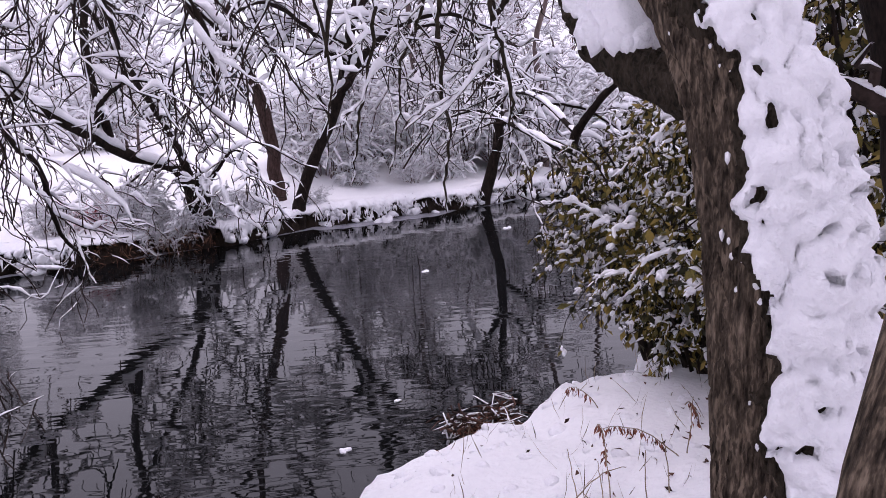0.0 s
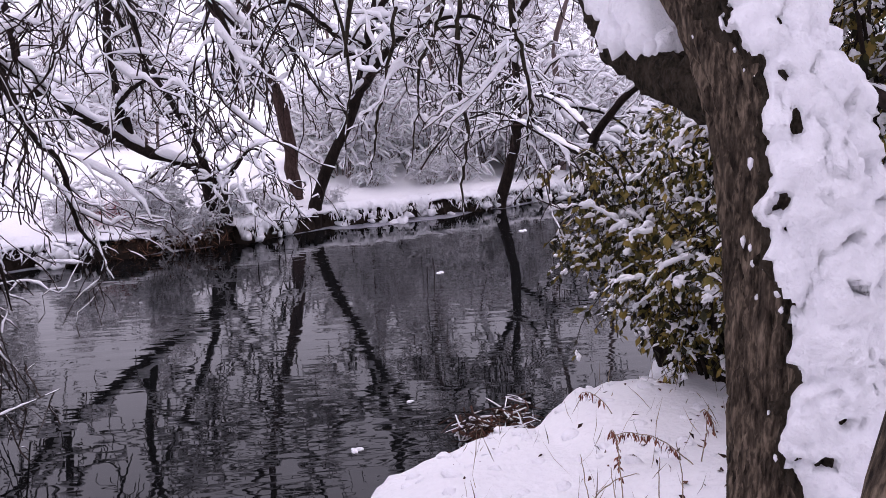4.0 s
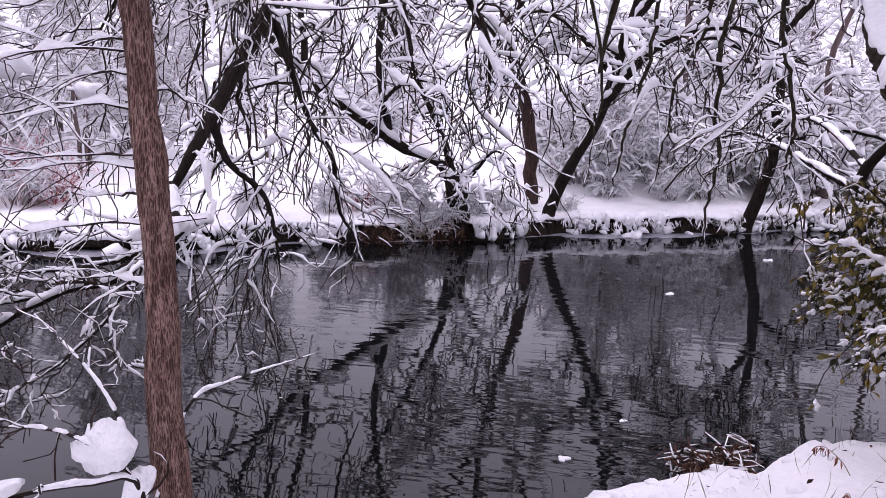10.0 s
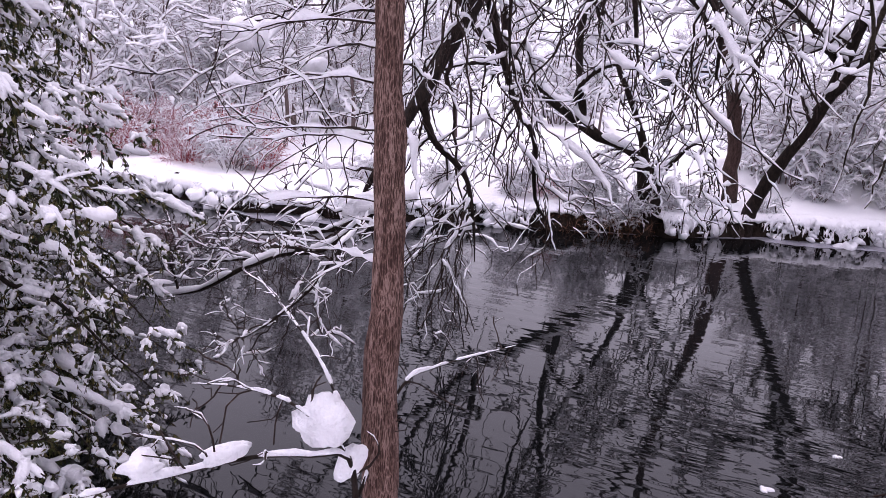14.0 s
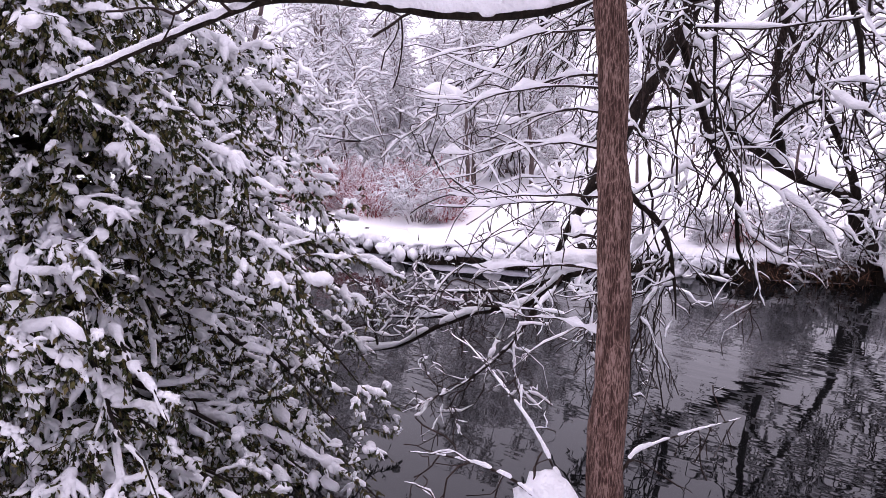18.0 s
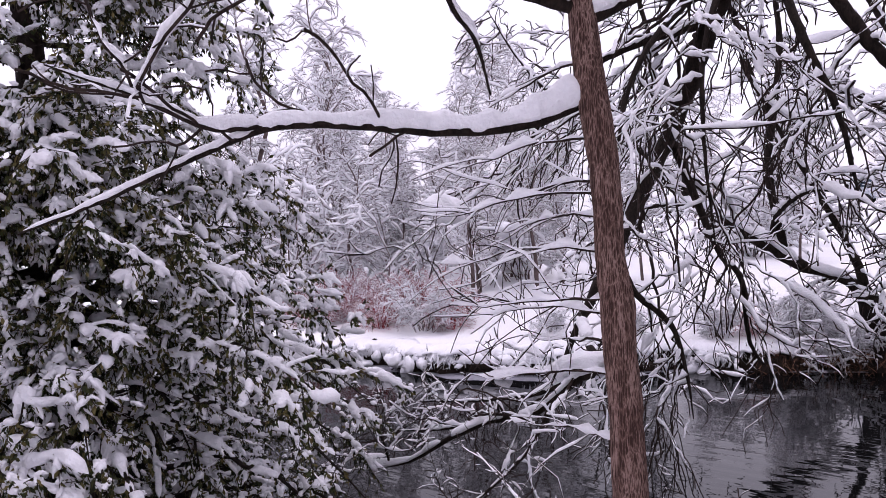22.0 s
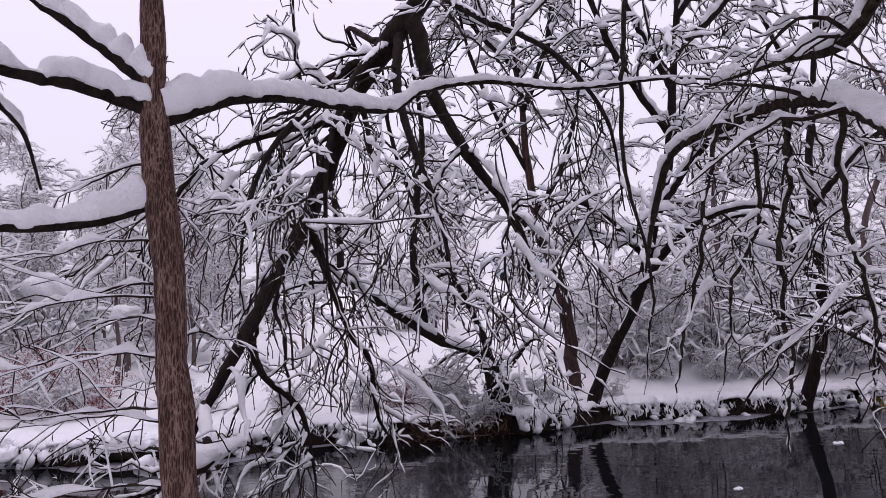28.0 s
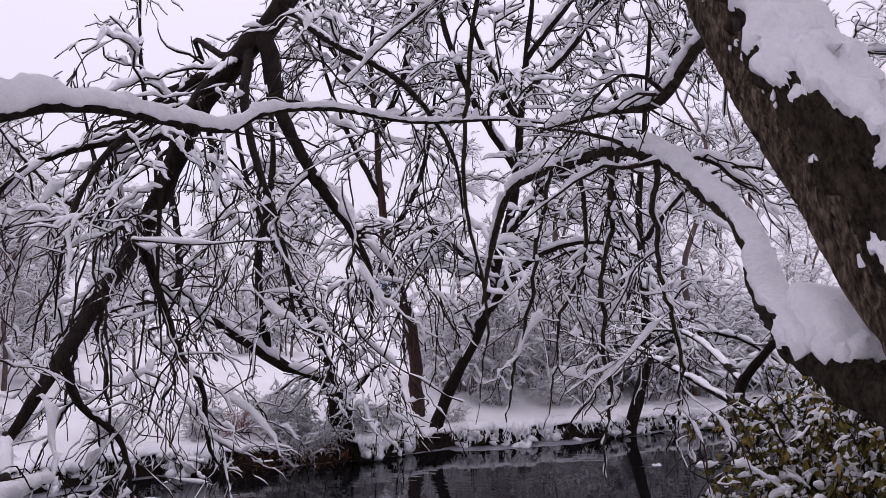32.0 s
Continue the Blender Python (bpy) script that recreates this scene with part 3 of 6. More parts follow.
# slender tree at the water's edge, with long level limbs
limbs = [[(-1.06, 1.74, 0.1, 0.068), (-1.088, 1.77, 0.93, 0.060), (-1.105, 1.79, 1.28, 0.055), (-1.122, 1.80, 1.65, 0.050), (-1.146, 1.82, 2.05, 0.046), (-1.186, 1.83, 2.5, 0.042), (-1.218, 1.84, 2.72, 0.040), (-1.25, 1.85, 2.97, 0.040), (-1.258, 1.855, 3.2, 0.033), (-1.26, 1.86, 3.6, 0.024), (-1.2, 1.9, 4.5, 0.014), (-1.15, 1.95, 5.3, 0.004)]]
limbs += [[(-1.24, 1.86, 2.93, 0.022), (-1.13, 2.04, 3.03, 0.018), (-1.02, 2.2, 3.07, 0.016), (-0.9, 2.39, 3.08, 0.014), (-0.77, 2.58, 3.10, 0.012), (-0.66, 2.7, 3.20, 0.010), (-0.43, 2.88, 3.26, 0.009), (-0.15, 3.04, 3.25, 0.008), (0.25, 3.2, 3.3, 0.006), (0.6, 3.35, 3.3, 0.003)]]
limbs += [[(-1.26, 1.85, 2.97, 0.024), (-1.36, 1.67, 3.0, 0.019), (-1.40, 1.5, 2.99, 0.016), (-1.46, 1.31, 3.0, 0.013), (-1.50, 1.11, 2.94, 0.010), (-1.6, 0.85, 2.9, 0.005)]]
limbs += [[(-1.25, 1.85, 3.03, 0.022), (-1.36, 1.78, 3.13, 0.017), (-1.46, 1.70, 3.22, 0.014), (-1.7, 1.5, 3.42, 0.008), (-1.9, 1.3, 3.5, 0.003)]]
limbs += [[(-1.22, 1.85, 2.7, 0.017), (-1.36, 1.72, 2.63, 0.015), (-1.52, 1.53, 2.61, 0.013), (-1.67, 1.33, 2.63, 0.012), (-1.82, 1.17, 2.63, 0.010), (-1.92, 1.04, 2.57, 0.008), (-2.05, 0.8, 2.44, 0.006), (-2.12, 0.62, 2.36, 0.003)]]
limbs += [[(-1.84, 1.14, 2.63, 0.008), (-1.88, 1.0, 2.62, 0.007), (-1.93, 0.83, 2.69, 0.005), (-1.91, 0.62, 2.73, 0.002)]]
limbs += [[(-1.43, 1.42, 3.0, 0.008), (-1.43, 1.48, 2.92, 0.007), (-1.42, 1.56, 2.85, 0.006), (-1.42, 1.62, 2.71, 0.003)]]
limb_tree("slender_tree", (-1.06, 1.74, 0.2), "slender tree with fissured red-brown bark and snow-laden level limbs", limbs, BARK_RED, BARK_DARK, TWIG, 11, [dict(count=4, u=(0.25, 0.95), angle=(25, 60), length=(0.2, 0.55), droop=0.05, shrink=0.4, wig=0.06, k=10, only=slice(1, 6), lift=0.25),
                        dict(count=3, length=(0.10, 0.25), droop=0.1, shrink=0.5, wig=0.07, k=5)], 0.085, twig_snow=0.005, rmin=0.0026, furrow=0.0035, keep=0.5, branch_snow=0.20, roll=(0.085, 5.0, (0.42, 0.88)))

# fine lower boughs that fan out from the slender tree
FINE = thing("slender_boughs", (-1.15, 1.80, 1.65), "fine drooping lower boughs of the slender tree", "branches")
rf = np.random.default_rng(12)
fl = []
for zz, az, ln in ((2.66, 2.5, 0.55), (2.58, 3.1, 0.62), (2.5, 2.2, 0.6), (2.42, 3.4, 0.55), (2.34, 2.7, 0.65), (2.24, 3.2, 0.6), (2.15, 2.4, 0.6), (2.06, 3.0, 0.62), (1.98, 2.6, 0.55), (1.9, 3.3, 0.5), (1.8, 2.3, 0.55), (2.8, 2.9, 0.5), (1.7, 2.9, 0.5), (2.3, 1.8, 0.5), (2.72, 2.0, 0.55), (2.46, 2.9, 0.7), (2.12, 3.5, 0.5)):
    s0 = np.linspace(0, 1, 14)[:, None]
    p0 = np.array([np.interp(zz, [1.65, 2.05, 2.5, 3.02], [-1.122, -1.146, -1.186, -1.25]), np.interp(zz, [1.65, 3.02], [1.80, 1.85]), zz])
    pl = p0 + np.array([[math.cos(az), math.sin(az), 0.28]]) * s0 * ln - np.array([[0, 0, 0.55]]) * ln * s0**1.8 + np.array([[0, 0, 0.22]]) * ln * s0**4
    fl.append(pl + np.cumsum(rf.normal(size=(14, 3)), axis=0) * 0.004)
FP = np.stack(fl) - np.array(FINE.location)
FR = 0.0055 * (1 - 0.75 * np.linspace(0, 1, 14))[None] * np.ones((len(fl), 1))
for pp, rr in zip(FP, FR):
    ob = link_mesh("branch", *tubes(pp[None], rr[None], 6), TWIG, FINE)
    link_mesh("snow", *ridges(pp[None], rr[None], 0.013, rf, rough=0.9), SNOW, ob, "thin snow along the bough")
FQ, FS = sprout(FP, FR, 9, rf, u=(0.2, 1), angle=(25, 55), length=(0.12, 0.4), droop=0.1, shrink=0.55, wig=0.05, rmin=0.0018)
tagged(link_mesh("crown", *tubes(FQ, FS, 4), TWIG, FINE), kind="stuff")
tagged(link_mesh("crown_snow", *ridges(FQ, FS, 0.007, rf, keep=0.7, rough=0.8), SNOW, FINE, "thin snow on the twigs"), kind="stuff")

# tree rooted on the near bank whose limbs arch overhead and hang low over the river
limbs = [[(0.83, 0.66, 0.6, 0.10), (0.88, 0.69, 1.5, 0.080), (0.99, 0.74, 1.95, 0.074), (1.10, 0.80, 2.3, 0.07), (1.16, 1.0, 3.0, 0.07), (1.1, 1.6, 4.2, 0.075), (0.75, 2.7, 5.3, 0.08), (0.1, 4.0, 5.95, 0.08), (-0.5, 4.9, 5.95, 0.08), (-0.95, 5.3, 5.5, 0.08)]]
limbs += [[(-0.80, 5.2, 5.72, 0.075), (-1.2, 5.32, 5.05, 0.082), (-1.52, 5.3, 4.55, 0.085), (-1.92, 5.33, 4.10, 0.085), (-2.22, 5.42, 3.55, 0.078), (-2.46, 5.5, 3.08, 0.07), (-2.54, 5.2, 2.68, 0.06), (-2.58, 4.80, 2.25, 0.05), (-2.62, 4.42, 1.85, 0.036), (-2.72, 4.15, 1.4, 0.016), (-2.78, 4.0, 1.0, 0.005)]]
limbs += [[(-2.59, 4.72, 2.16, 0.034), (-2.45, 4.68, 1.86, 0.026), (-2.23, 4.79, 1.62, 0.02), (-2.10, 4.73, 1.29, 0.012), (-2.05, 4.7, 1.0, 0.004)]]
limbs += [[(-2.47, 5.5, 2.98, 0.04), (-2.21, 5.66, 2.14, 0.026), (-2.01, 5.63, 1.87, 0.022), (-2.10, 6.1, 1.31, 0.016), (-2.06, 6.6, 0.95, 0.005)]]
limbs += [[(-1.50, 5.3, 4.55, 0.075), (-1.3, 5.17, 3.88, 0.05), (-1.04, 5.13, 3.4, 0.042), (-0.8, 5.17, 3.06, 0.03), (-0.65, 5.2, 2.74, 0.02), (-0.63, 5.2, 2.41, 0.008)]]
limbs += [[(-1.6, 5.3, 4.42, 0.045), (-1.5, 4.9, 3.9, 0.032), (-1.3, 4.6, 3.4, 0.026), (-1.1, 4.5, 2.9, 0.018), (-1.0, 4.5, 2.4, 0.006)]]
limbs += [[(-2.1, 5.38, 3.80, 0.045), (-2.5, 5.0, 3.65, 0.03), (-2.9, 4.7, 3.4, 0.022), (-3.2, 4.6, 3.0, 0.014), (-3.4, 4.5, 2.6, 0.004)]]
limbs += [[(-1.35, 5.3, 4.75, 0.035), (-0.9, 5.0, 4.35, 0.026), (-0.4, 4.8, 4.0, 0.02), (-0.05, 4.7, 3.5, 0.013), (0.05, 4.7, 2.9, 0.004)]]
limbs += [[(-1.95, 5.35, 4.05, 0.035), (-2.05, 4.7, 3.75, 0.026), (-2.15, 4.2, 3.3, 0.018), (-2.2, 4.0, 2.8, 0.01), (-2.2, 3.95, 2.4, 0.004)]]
limbs += [[(-1.7, 5.32, 4.35, 0.035), (-1.75, 4.8, 4.0, 0.025), (-1.8, 4.4, 3.4, 0.018), (-1.75, 4.2, 2.8, 0.011), (-1.7, 4.2, 2.2, 0.004)]]
limb_tree("overhanging_tree", (0.83, 0.66, 0.8), "dark tree arching overhead, its snowy limbs hanging over the river", limbs, BARK_OLD, BARK_DARK, TWIG, 23, [dict(count=9, u=(0.06, 0.95), angle=(30, 75), length=(0.45, 1.3), droop=0.48, shrink=0.36, wig=0.07, k=18, only=slice(1, None), level=0.25, curl=0.32),
                         dict(count=4, length=(0.25, 0.65), angle=(15, 45), droop=0.42, shrink=0.6, wig=0.08, k=10, level=0.1, curl=0.3),
                         dict(count=2, length=(0.14, 0.36), angle=(15, 42), droop=0.3, shrink=0.75, wig=0.09, k=5)], 0.10, twig_snow=0.020, rmin=0.0038, keep=0.72, branch_snow=0.5, roll=(0.09, 1.1, (0.62, 0.96)))

# dark tree at the far waterline that leans up to one side
limbs = [[(-2.18, 12.3, -0.4, 0.24), (-2.18, 12.3, 0.1, 0.21), (-2.19, 12.28, 0.6, 0.19), (-2.24, 12.25, 1.0, 0.17), (-2.36, 12.2, 1.24, 0.12), (-2.62, 12.06, 1.40, 0.05), (-2.95, 11.95, 1.50, 0.045), (-3.08, 11.9, 1.58, 0.095), (-3.92, 11.6, 2.18, 0.088), (-4.65, 11.3, 2.72, 0.08), (-5.3, 11.1, 3.5, 0.06), (-5.8, 10.9, 4.6, 0.04), (-6.1, 10.8, 5.8, 0.01)]]
limbs += [[(-2.22, 12.26, 0.95, 0.075), (-2.45, 12.1, 1.8, 0.06), (-3.0, 11.9, 3.0, 0.05), (-3.57, 11.75, 4.2, 0.04), (-3.9, 11.7, 5.4, 0.035), (-4.0, 11.7, 6.8, 0.01)]]
limbs += [[(-3.5, 11.75, 1.9, 0.05), (-3.3, 11.5, 2.4, 0.04), (-2.8, 11.3, 2.7, 0.03), (-2.2, 11.2, 2.6, 0.01)]]
limbs += [[(-4.3, 11.45, 2.5, 0.05), (-4.9, 11.0, 2.6, 0.035), (-5.5, 10.7, 2.4, 0.02), (-5.9, 10.5, 2.0, 0.008)]]
limbs += [[(-2.2, 12.25, 0.8, 0.05), (-1.8, 12.0, 1.3, 0.035), (-1.5, 11.8, 1.6, 0.02), (-1.2, 11.7, 1.5, 0.008)]]
limbs += [[(-3.3, 11.8, 1.75, 0.07), (-3.45, 11.6, 3.2, 0.06), (-3.2, 11.4, 5.0, 0.045), (-3.5, 11.3, 7.2, 0.015)]]
limbs += [[(-4.6, 11.3, 2.7, 0.06), (-4.7, 11.2, 4.0, 0.05), (-5.2, 11.0, 6.0, 0.035), (-5.3, 10.9, 8.2, 0.01)]]
limbs += [[(-5.3, 11.1, 3.5, 0.05), (-6.3, 10.8, 4.2, 0.04), (-7.2, 10.6, 5.2, 0.025), (-7.8, 10.5, 6.2, 0.008)]]
limb_tree("leaning_tree", (-2.18, 12.3, 0.0), "dark tree at the far waterline bending low over the snowy bank", limbs, BARK_DARK, BARK_DARK, TWIG, 61, [dict(count=8, u=(0.1, 1.0), angle=(30, 75), length=(0.5, 1.4), droop=0.35, shrink=0.4, wig=0.09, k=10, curl=0.3),
                         dict(count=5, length=(0.3, 0.8), droop=0.3, shrink=0.6, wig=0.09, k=8),
                         dict(count=2, length=(0.2, 0.4), droop=0.15, shrink=0.7, wig=0.09, k=4)], 0.12, group="trees on the far bank", twig_snow=0.05, rmin=0.008)

# three trees that lean out from the far bank
limbs = [[(-0.70, 13.5, -0.1, 0.141), (-0.62, 13.5, 0.51, 0.115), (-0.36, 13.4, 1.15, 0.104), (0.18, 13.3, 2.3, 0.092), (0.46, 13.2, 3.4, 0.085), (0.75, 13.0, 4.6, 0.081), (0.9, 12.8, 6.5, 0.059), (1.1, 12.6, 8.5, 0.037), (1.2, 12.6, 10.5, 0.011)]]
limbs += [[(0.1, 13.3, 2.2, 0.087), (0.7, 13.0, 3.1, 0.073), (1.3, 12.8, 3.55, 0.057), (2.1, 12.6, 3.7, 0.039), (2.9, 12.4, 3.4, 0.019)]]
limbs += [[(0.35, 13.2, 2.9, 0.068), (-0.3, 12.7, 3.6, 0.048), (-0.9, 12.3, 3.9, 0.034), (-1.5, 12.0, 3.6, 0.012)]]
limbs += [[(0.6, 13.1, 3.8, 0.068), (1.4, 12.5, 4.8, 0.048), (2.2, 12.0, 5.0, 0.034), (3.0, 11.6, 4.5, 0.012)]]
limbs += [[(0.85, 12.9, 5.8, 0.068), (0.2, 12.4, 7.0, 0.048), (-0.3, 12.0, 8.2, 0.034), (-0.5, 11.8, 9.5, 0.009)]]
limbs += [[(0.95, 12.75, 7.0, 0.057), (1.8, 12.3, 8.0, 0.043), (2.5, 12.0, 8.8, 0.029), (3.2, 11.8, 9.2, 0.009)]]
limbs += [[(0.8, 12.95, 5.0, 0.07), (0.0, 12.5, 6.2, 0.06), (-0.6, 12.2, 7.8, 0.045), (-0.8, 12.0, 9.8, 0.015)]]
limbs += [[(0.9, 12.8, 6.4, 0.065), (1.8, 12.5, 7.2, 0.05), (2.4, 12.2, 8.6, 0.04), (2.6, 12.0, 10.4, 0.012)]]
limb_tree("bank_tree", (-0.7, 13.55, 0.3), "dark tree leaning out from the snowy far bank", limbs, BARK_DARK, BARK_DARK, TWIG, 31, [dict(count=10, u=(0.15, 1.0), angle=(30, 75), length=(0.7, 1.9), droop=0.35, shrink=0.4, wig=0.07, k=8),
                         dict(count=5, length=(0.4, 1.0), droop=0.30, shrink=0.6, wig=0.08, k=8),
                         dict(count=2, length=(0.25, 0.6), angle=(15, 50), droop=0.2, shrink=0.7, wig=0.09, k=4)], 0.15, group="trees on the far bank", twig_snow=0.075, rmin=0.0095, branch_snow=0.6)
limbs = [[(-1.08, 14.5, 0.2, 0.156), (-1.14, 14.5, 1.42, 0.133), (-1.30, 14.5, 2.4, 0.117), (-1.60, 14.4, 3.4, 0.094), (-1.85, 14.4, 4.6, 0.078), (-1.95, 14.4, 6.0, 0.062), (-2.1, 14.4, 7.5, 0.047), (-2.0, 14.3, 9.5, 0.027), (-1.9, 14.3, 11.0, 0.008)]]
limbs += [[(-1.88, 14.4, 4.8, 0.066), (-2.5, 14.2, 6.0, 0.049), (-3.0, 14.0, 7.4, 0.032), (-3.3, 13.9, 9.2, 0.008)]]
limbs += [[(-1.7, 14.4, 3.9, 0.066), (-1.1, 14.2, 5.0, 0.049), (-0.8, 14.1, 6.4, 0.032), (-0.7, 14.0, 8.4, 0.008)]]
limbs += [[(-1.5, 14.45, 3.1, 0.055), (-2.1, 14.0, 3.9, 0.043), (-2.8, 13.7, 4.4, 0.028), (-3.6, 13.4, 4.3, 0.008)]]
limbs += [[(-1.95, 14.4, 6.0, 0.07), (-1.4, 14.1, 7.2, 0.06), (-1.2, 14.0, 8.8, 0.04), (-1.3, 13.9, 10.6, 0.012)]]
limbs += [[(-2.0, 14.4, 6.8, 0.06), (-2.9, 14.1, 7.8, 0.05), (-3.6, 13.9, 9.2, 0.03), (-3.9, 13.8, 10.6, 0.01)]]
limb_tree("bank_tree", (-1.1, 14.5, 0.5), "reddish-brown forked tree standing on the snowy far bank", limbs, BARK_RUST, BARK_DARK, TWIG, 37, [dict(count=10, u=(0.15, 1.0), angle=(30, 75), length=(0.7, 1.9), droop=0.15, shrink=0.4, wig=0.07, k=8),
                         dict(count=5, length=(0.4, 1.0), droop=0.30, shrink=0.6, wig=0.08, k=8),
                         dict(count=2, length=(0.25, 0.6), angle=(15, 50), droop=0.2, shrink=0.7, wig=0.09, k=4)], 0.15, group="trees on the far bank", twig_snow=0.075, rmin=0.0095, branch_snow=0.6)
limbs = [[(3.18, 15.3, -0.1, 0.148), (3.28, 15.25, 0.46, 0.126), (3.45, 15.1, 1.2, 0.111), (3.50, 15.0, 2.2, 0.096), (3.46, 14.95, 3.4, 0.081), (3.37, 14.9, 4.6, 0.067), (3.5, 14.8, 6.4, 0.052), (3.6, 14.6, 8.6, 0.033), (3.5, 14.5, 10.6, 0.009)]]
limbs += [[(3.5, 15.0, 2.3, 0.077), (2.8, 14.6, 3.3, 0.057), (2.1, 14.2, 3.7, 0.043), (1.3, 13.9, 3.4, 0.014)]]
limbs += [[(3.5, 15.1, 1.7, 0.068), (4.3, 14.8, 2.1, 0.048), (5.2, 14.6, 2.0, 0.039), (6.0, 14.5, 1.5, 0.014)]]
limbs += [[(3.42, 14.9, 3.9, 0.068), (4.3, 14.4, 5.0, 0.048), (5.2, 14.0, 5.3, 0.034), (6.2, 13.7, 4.8, 0.012)]]
limbs += [[(3.45, 14.85, 5.6, 0.057), (2.8, 14.3, 6.8, 0.043), (2.3, 14.0, 7.8, 0.029), (1.9, 13.8, 9.0, 0.009)]]
limbs += [[(3.55, 14.7, 7.2, 0.048), (4.4, 14.3, 8.2, 0.039), (5.1, 14.0, 9.0, 0.019), (5.6, 13.8, 9.8, 0.008)]]
limb_tree("bank_tree", (3.2, 15.35, 0.3), "dark crooked tree at the bend of the far bank", limbs, BARK_DARK, BARK_DARK, TWIG, 41, [dict(count=10, u=(0.15, 1.0), angle=(30, 75), length=(0.7, 1.9), droop=0.35, shrink=0.4, wig=0.07, k=8),
                         dict(count=5, length=(0.4, 1.0), droop=0.30, shrink=0.6, wig=0.08, k=8),
                         dict(count=2, length=(0.25, 0.6), angle=(15, 50), droop=0.2, shrink=0.7, wig=0.09, k=4)], 0.15, group="trees on the far bank", twig_snow=0.075, rmin=0.0095, branch_snow=0.6)


# ---------------------------------------------------------------- woods behind
def wood_tree(seed, high, wide, label, mat_t, mat_b, levels, group, low=0.14):
    """A bare tree of the wood, at the origin, with snow on every twig."""
    rng = np.random.default_rng(seed)
    base = thing("bare_tree", (0, 0, 0), label, "tree", group)
    z = np.linspace(0, high, 7)
    ctrl = [(0.06 * high * np.sin(i * 1.3 + seed) * (i / 6), 0.06 * high * np.cos(i * 1.9 + seed) * (i / 6), zz, (0.011 * high) * (1 - 0.90 * i / 6)) for i, zz in enumerate(z)]
    P, R = smooth_line(ctrl, 24)
    link_mesh("trunk", *tubes(P[None], R[None], 7), mat_t, base)
    a, b = [], []
    Q, S = P[None], R[None]
    for lv, (cnt, ln) in enumerate(levels):
        Q, S = sprout(Q, S, cnt, rng, u=(low, 1.0) if lv == 0 else (0.2, 1.0), angle=((30, 70), (25, 60), (18, 45))[lv], length=(ln * 0.6 * wide, ln * 1.2 * wide), droop=0.22 + 0.08 * lv, shrink=0.5, wig=0.06, k=(6, 5, 3)[lv], lift=0.45 if lv == 0 else 0.1, rmin=(0.016, 0.010, 0.007)[lv], curl=0.28)
        a.append(tubes(Q, S, 3))
        b.append(ridges(Q, S, (0.09, 0.062, 0.052)[lv], rng, keep=0.96, sides=5 if lv < 1 else 3, rough=0.6, wide=0.24, limit=(0.2, 0.6)))
    tagged(link_mesh("crown", *joined(a), mat_b, base), kind="stuff")
    tagged(link_mesh("crown_snow", *joined(b), SNOW, base, "snow lying on every twig"), kind="stuff")
    return base


def thicket(seed, high, spread, stems, label, mat, group, white=1.0):
    """A dense shrub of thin stems bowed by snow, at the origin."""
    rng = np.random.default_rng(seed)
    base = thing("snowy_shrub", (0, 0, 0), label, "shrub", group)
    az = rng.uniform(0, 6.3, stems)
    ln = rng.uniform(0.55, 1.1, stems) * high
    out = rng.uniform(0.15, 0.75, stems)
    s = np.linspace(0, 1, 7)
    d = np.stack([np.cos(az) * out, np.sin(az) * out, np.ones(stems)], 1)
    start = np.stack([np.cos(az), np.sin(az), 0 * az], 1) * rng.uniform(0, spread * 0.35, stems)[:, None]
    P = start[:, None] + d[:, None] * (ln[:, None] * s)[..., None]
    P[..., 2] -= 0.35 * (out * ln)[:, None] * s**2
    P += np.cumsum(rng.normal(size=P.shape) * 0.02 * high, axis=1) * (s > 0)[None, :, None]
    R = 0.022 * (1 - 0.7 * s)[None] * np.ones((stems, 1))
    a, b = [tubes(P, R, 3)], [ridges(P, R, 0.06 * white, rng, sides=3, limit=(0.25, 0.7))]
    Q, S = sprout(P, R, 7, rng, u=(0.15, 1), angle=(25, 65), length=(0.3 * spread, 0.7 * spread), droop=0.3, shrink=0.6, k=6, rmin=0.006, curl=0.3, wig=0.08)
    a.append(tubes(Q, S, 3))
    b.append(ridges(Q, S, 0.060 * white, rng, keep=0.98, sides=3, wide=0.28, limit=(0.12, 0.5)))
    Q, S = sprout(Q, S, 3, rng, angle=(25, 60), length=(0.15 * spread, 0.38 * spread), droop=0.2, shrink=0.7, k=4, rmin=0.0055, curl=0.3)
    a.append(tubes(Q, S, 3))
    b.append(ridges(Q, S, 0.050 * white, rng, keep=0.95, sides=3, wide=0.28, limit=(0.12, 0.5)))
    tagged(link_mesh("crown", *joined(a), mat, base), kind="stuff")
    tagged(link_mesh("crown_snow", *joined(b), SNOW, base, "snow lying on every twig"), kind="stuff")
    return base


rnd = random.Random(5)
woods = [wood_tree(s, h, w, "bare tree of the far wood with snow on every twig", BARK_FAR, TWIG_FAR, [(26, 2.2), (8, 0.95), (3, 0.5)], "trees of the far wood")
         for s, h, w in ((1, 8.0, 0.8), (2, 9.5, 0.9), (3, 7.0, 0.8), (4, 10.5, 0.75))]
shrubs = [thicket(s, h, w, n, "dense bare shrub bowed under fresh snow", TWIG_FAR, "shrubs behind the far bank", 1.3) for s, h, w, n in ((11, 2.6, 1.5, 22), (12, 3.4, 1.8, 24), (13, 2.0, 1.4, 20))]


def ground_at(x, y):
    return float(ground_height(np.array(x), np.array(y)))


used = set()


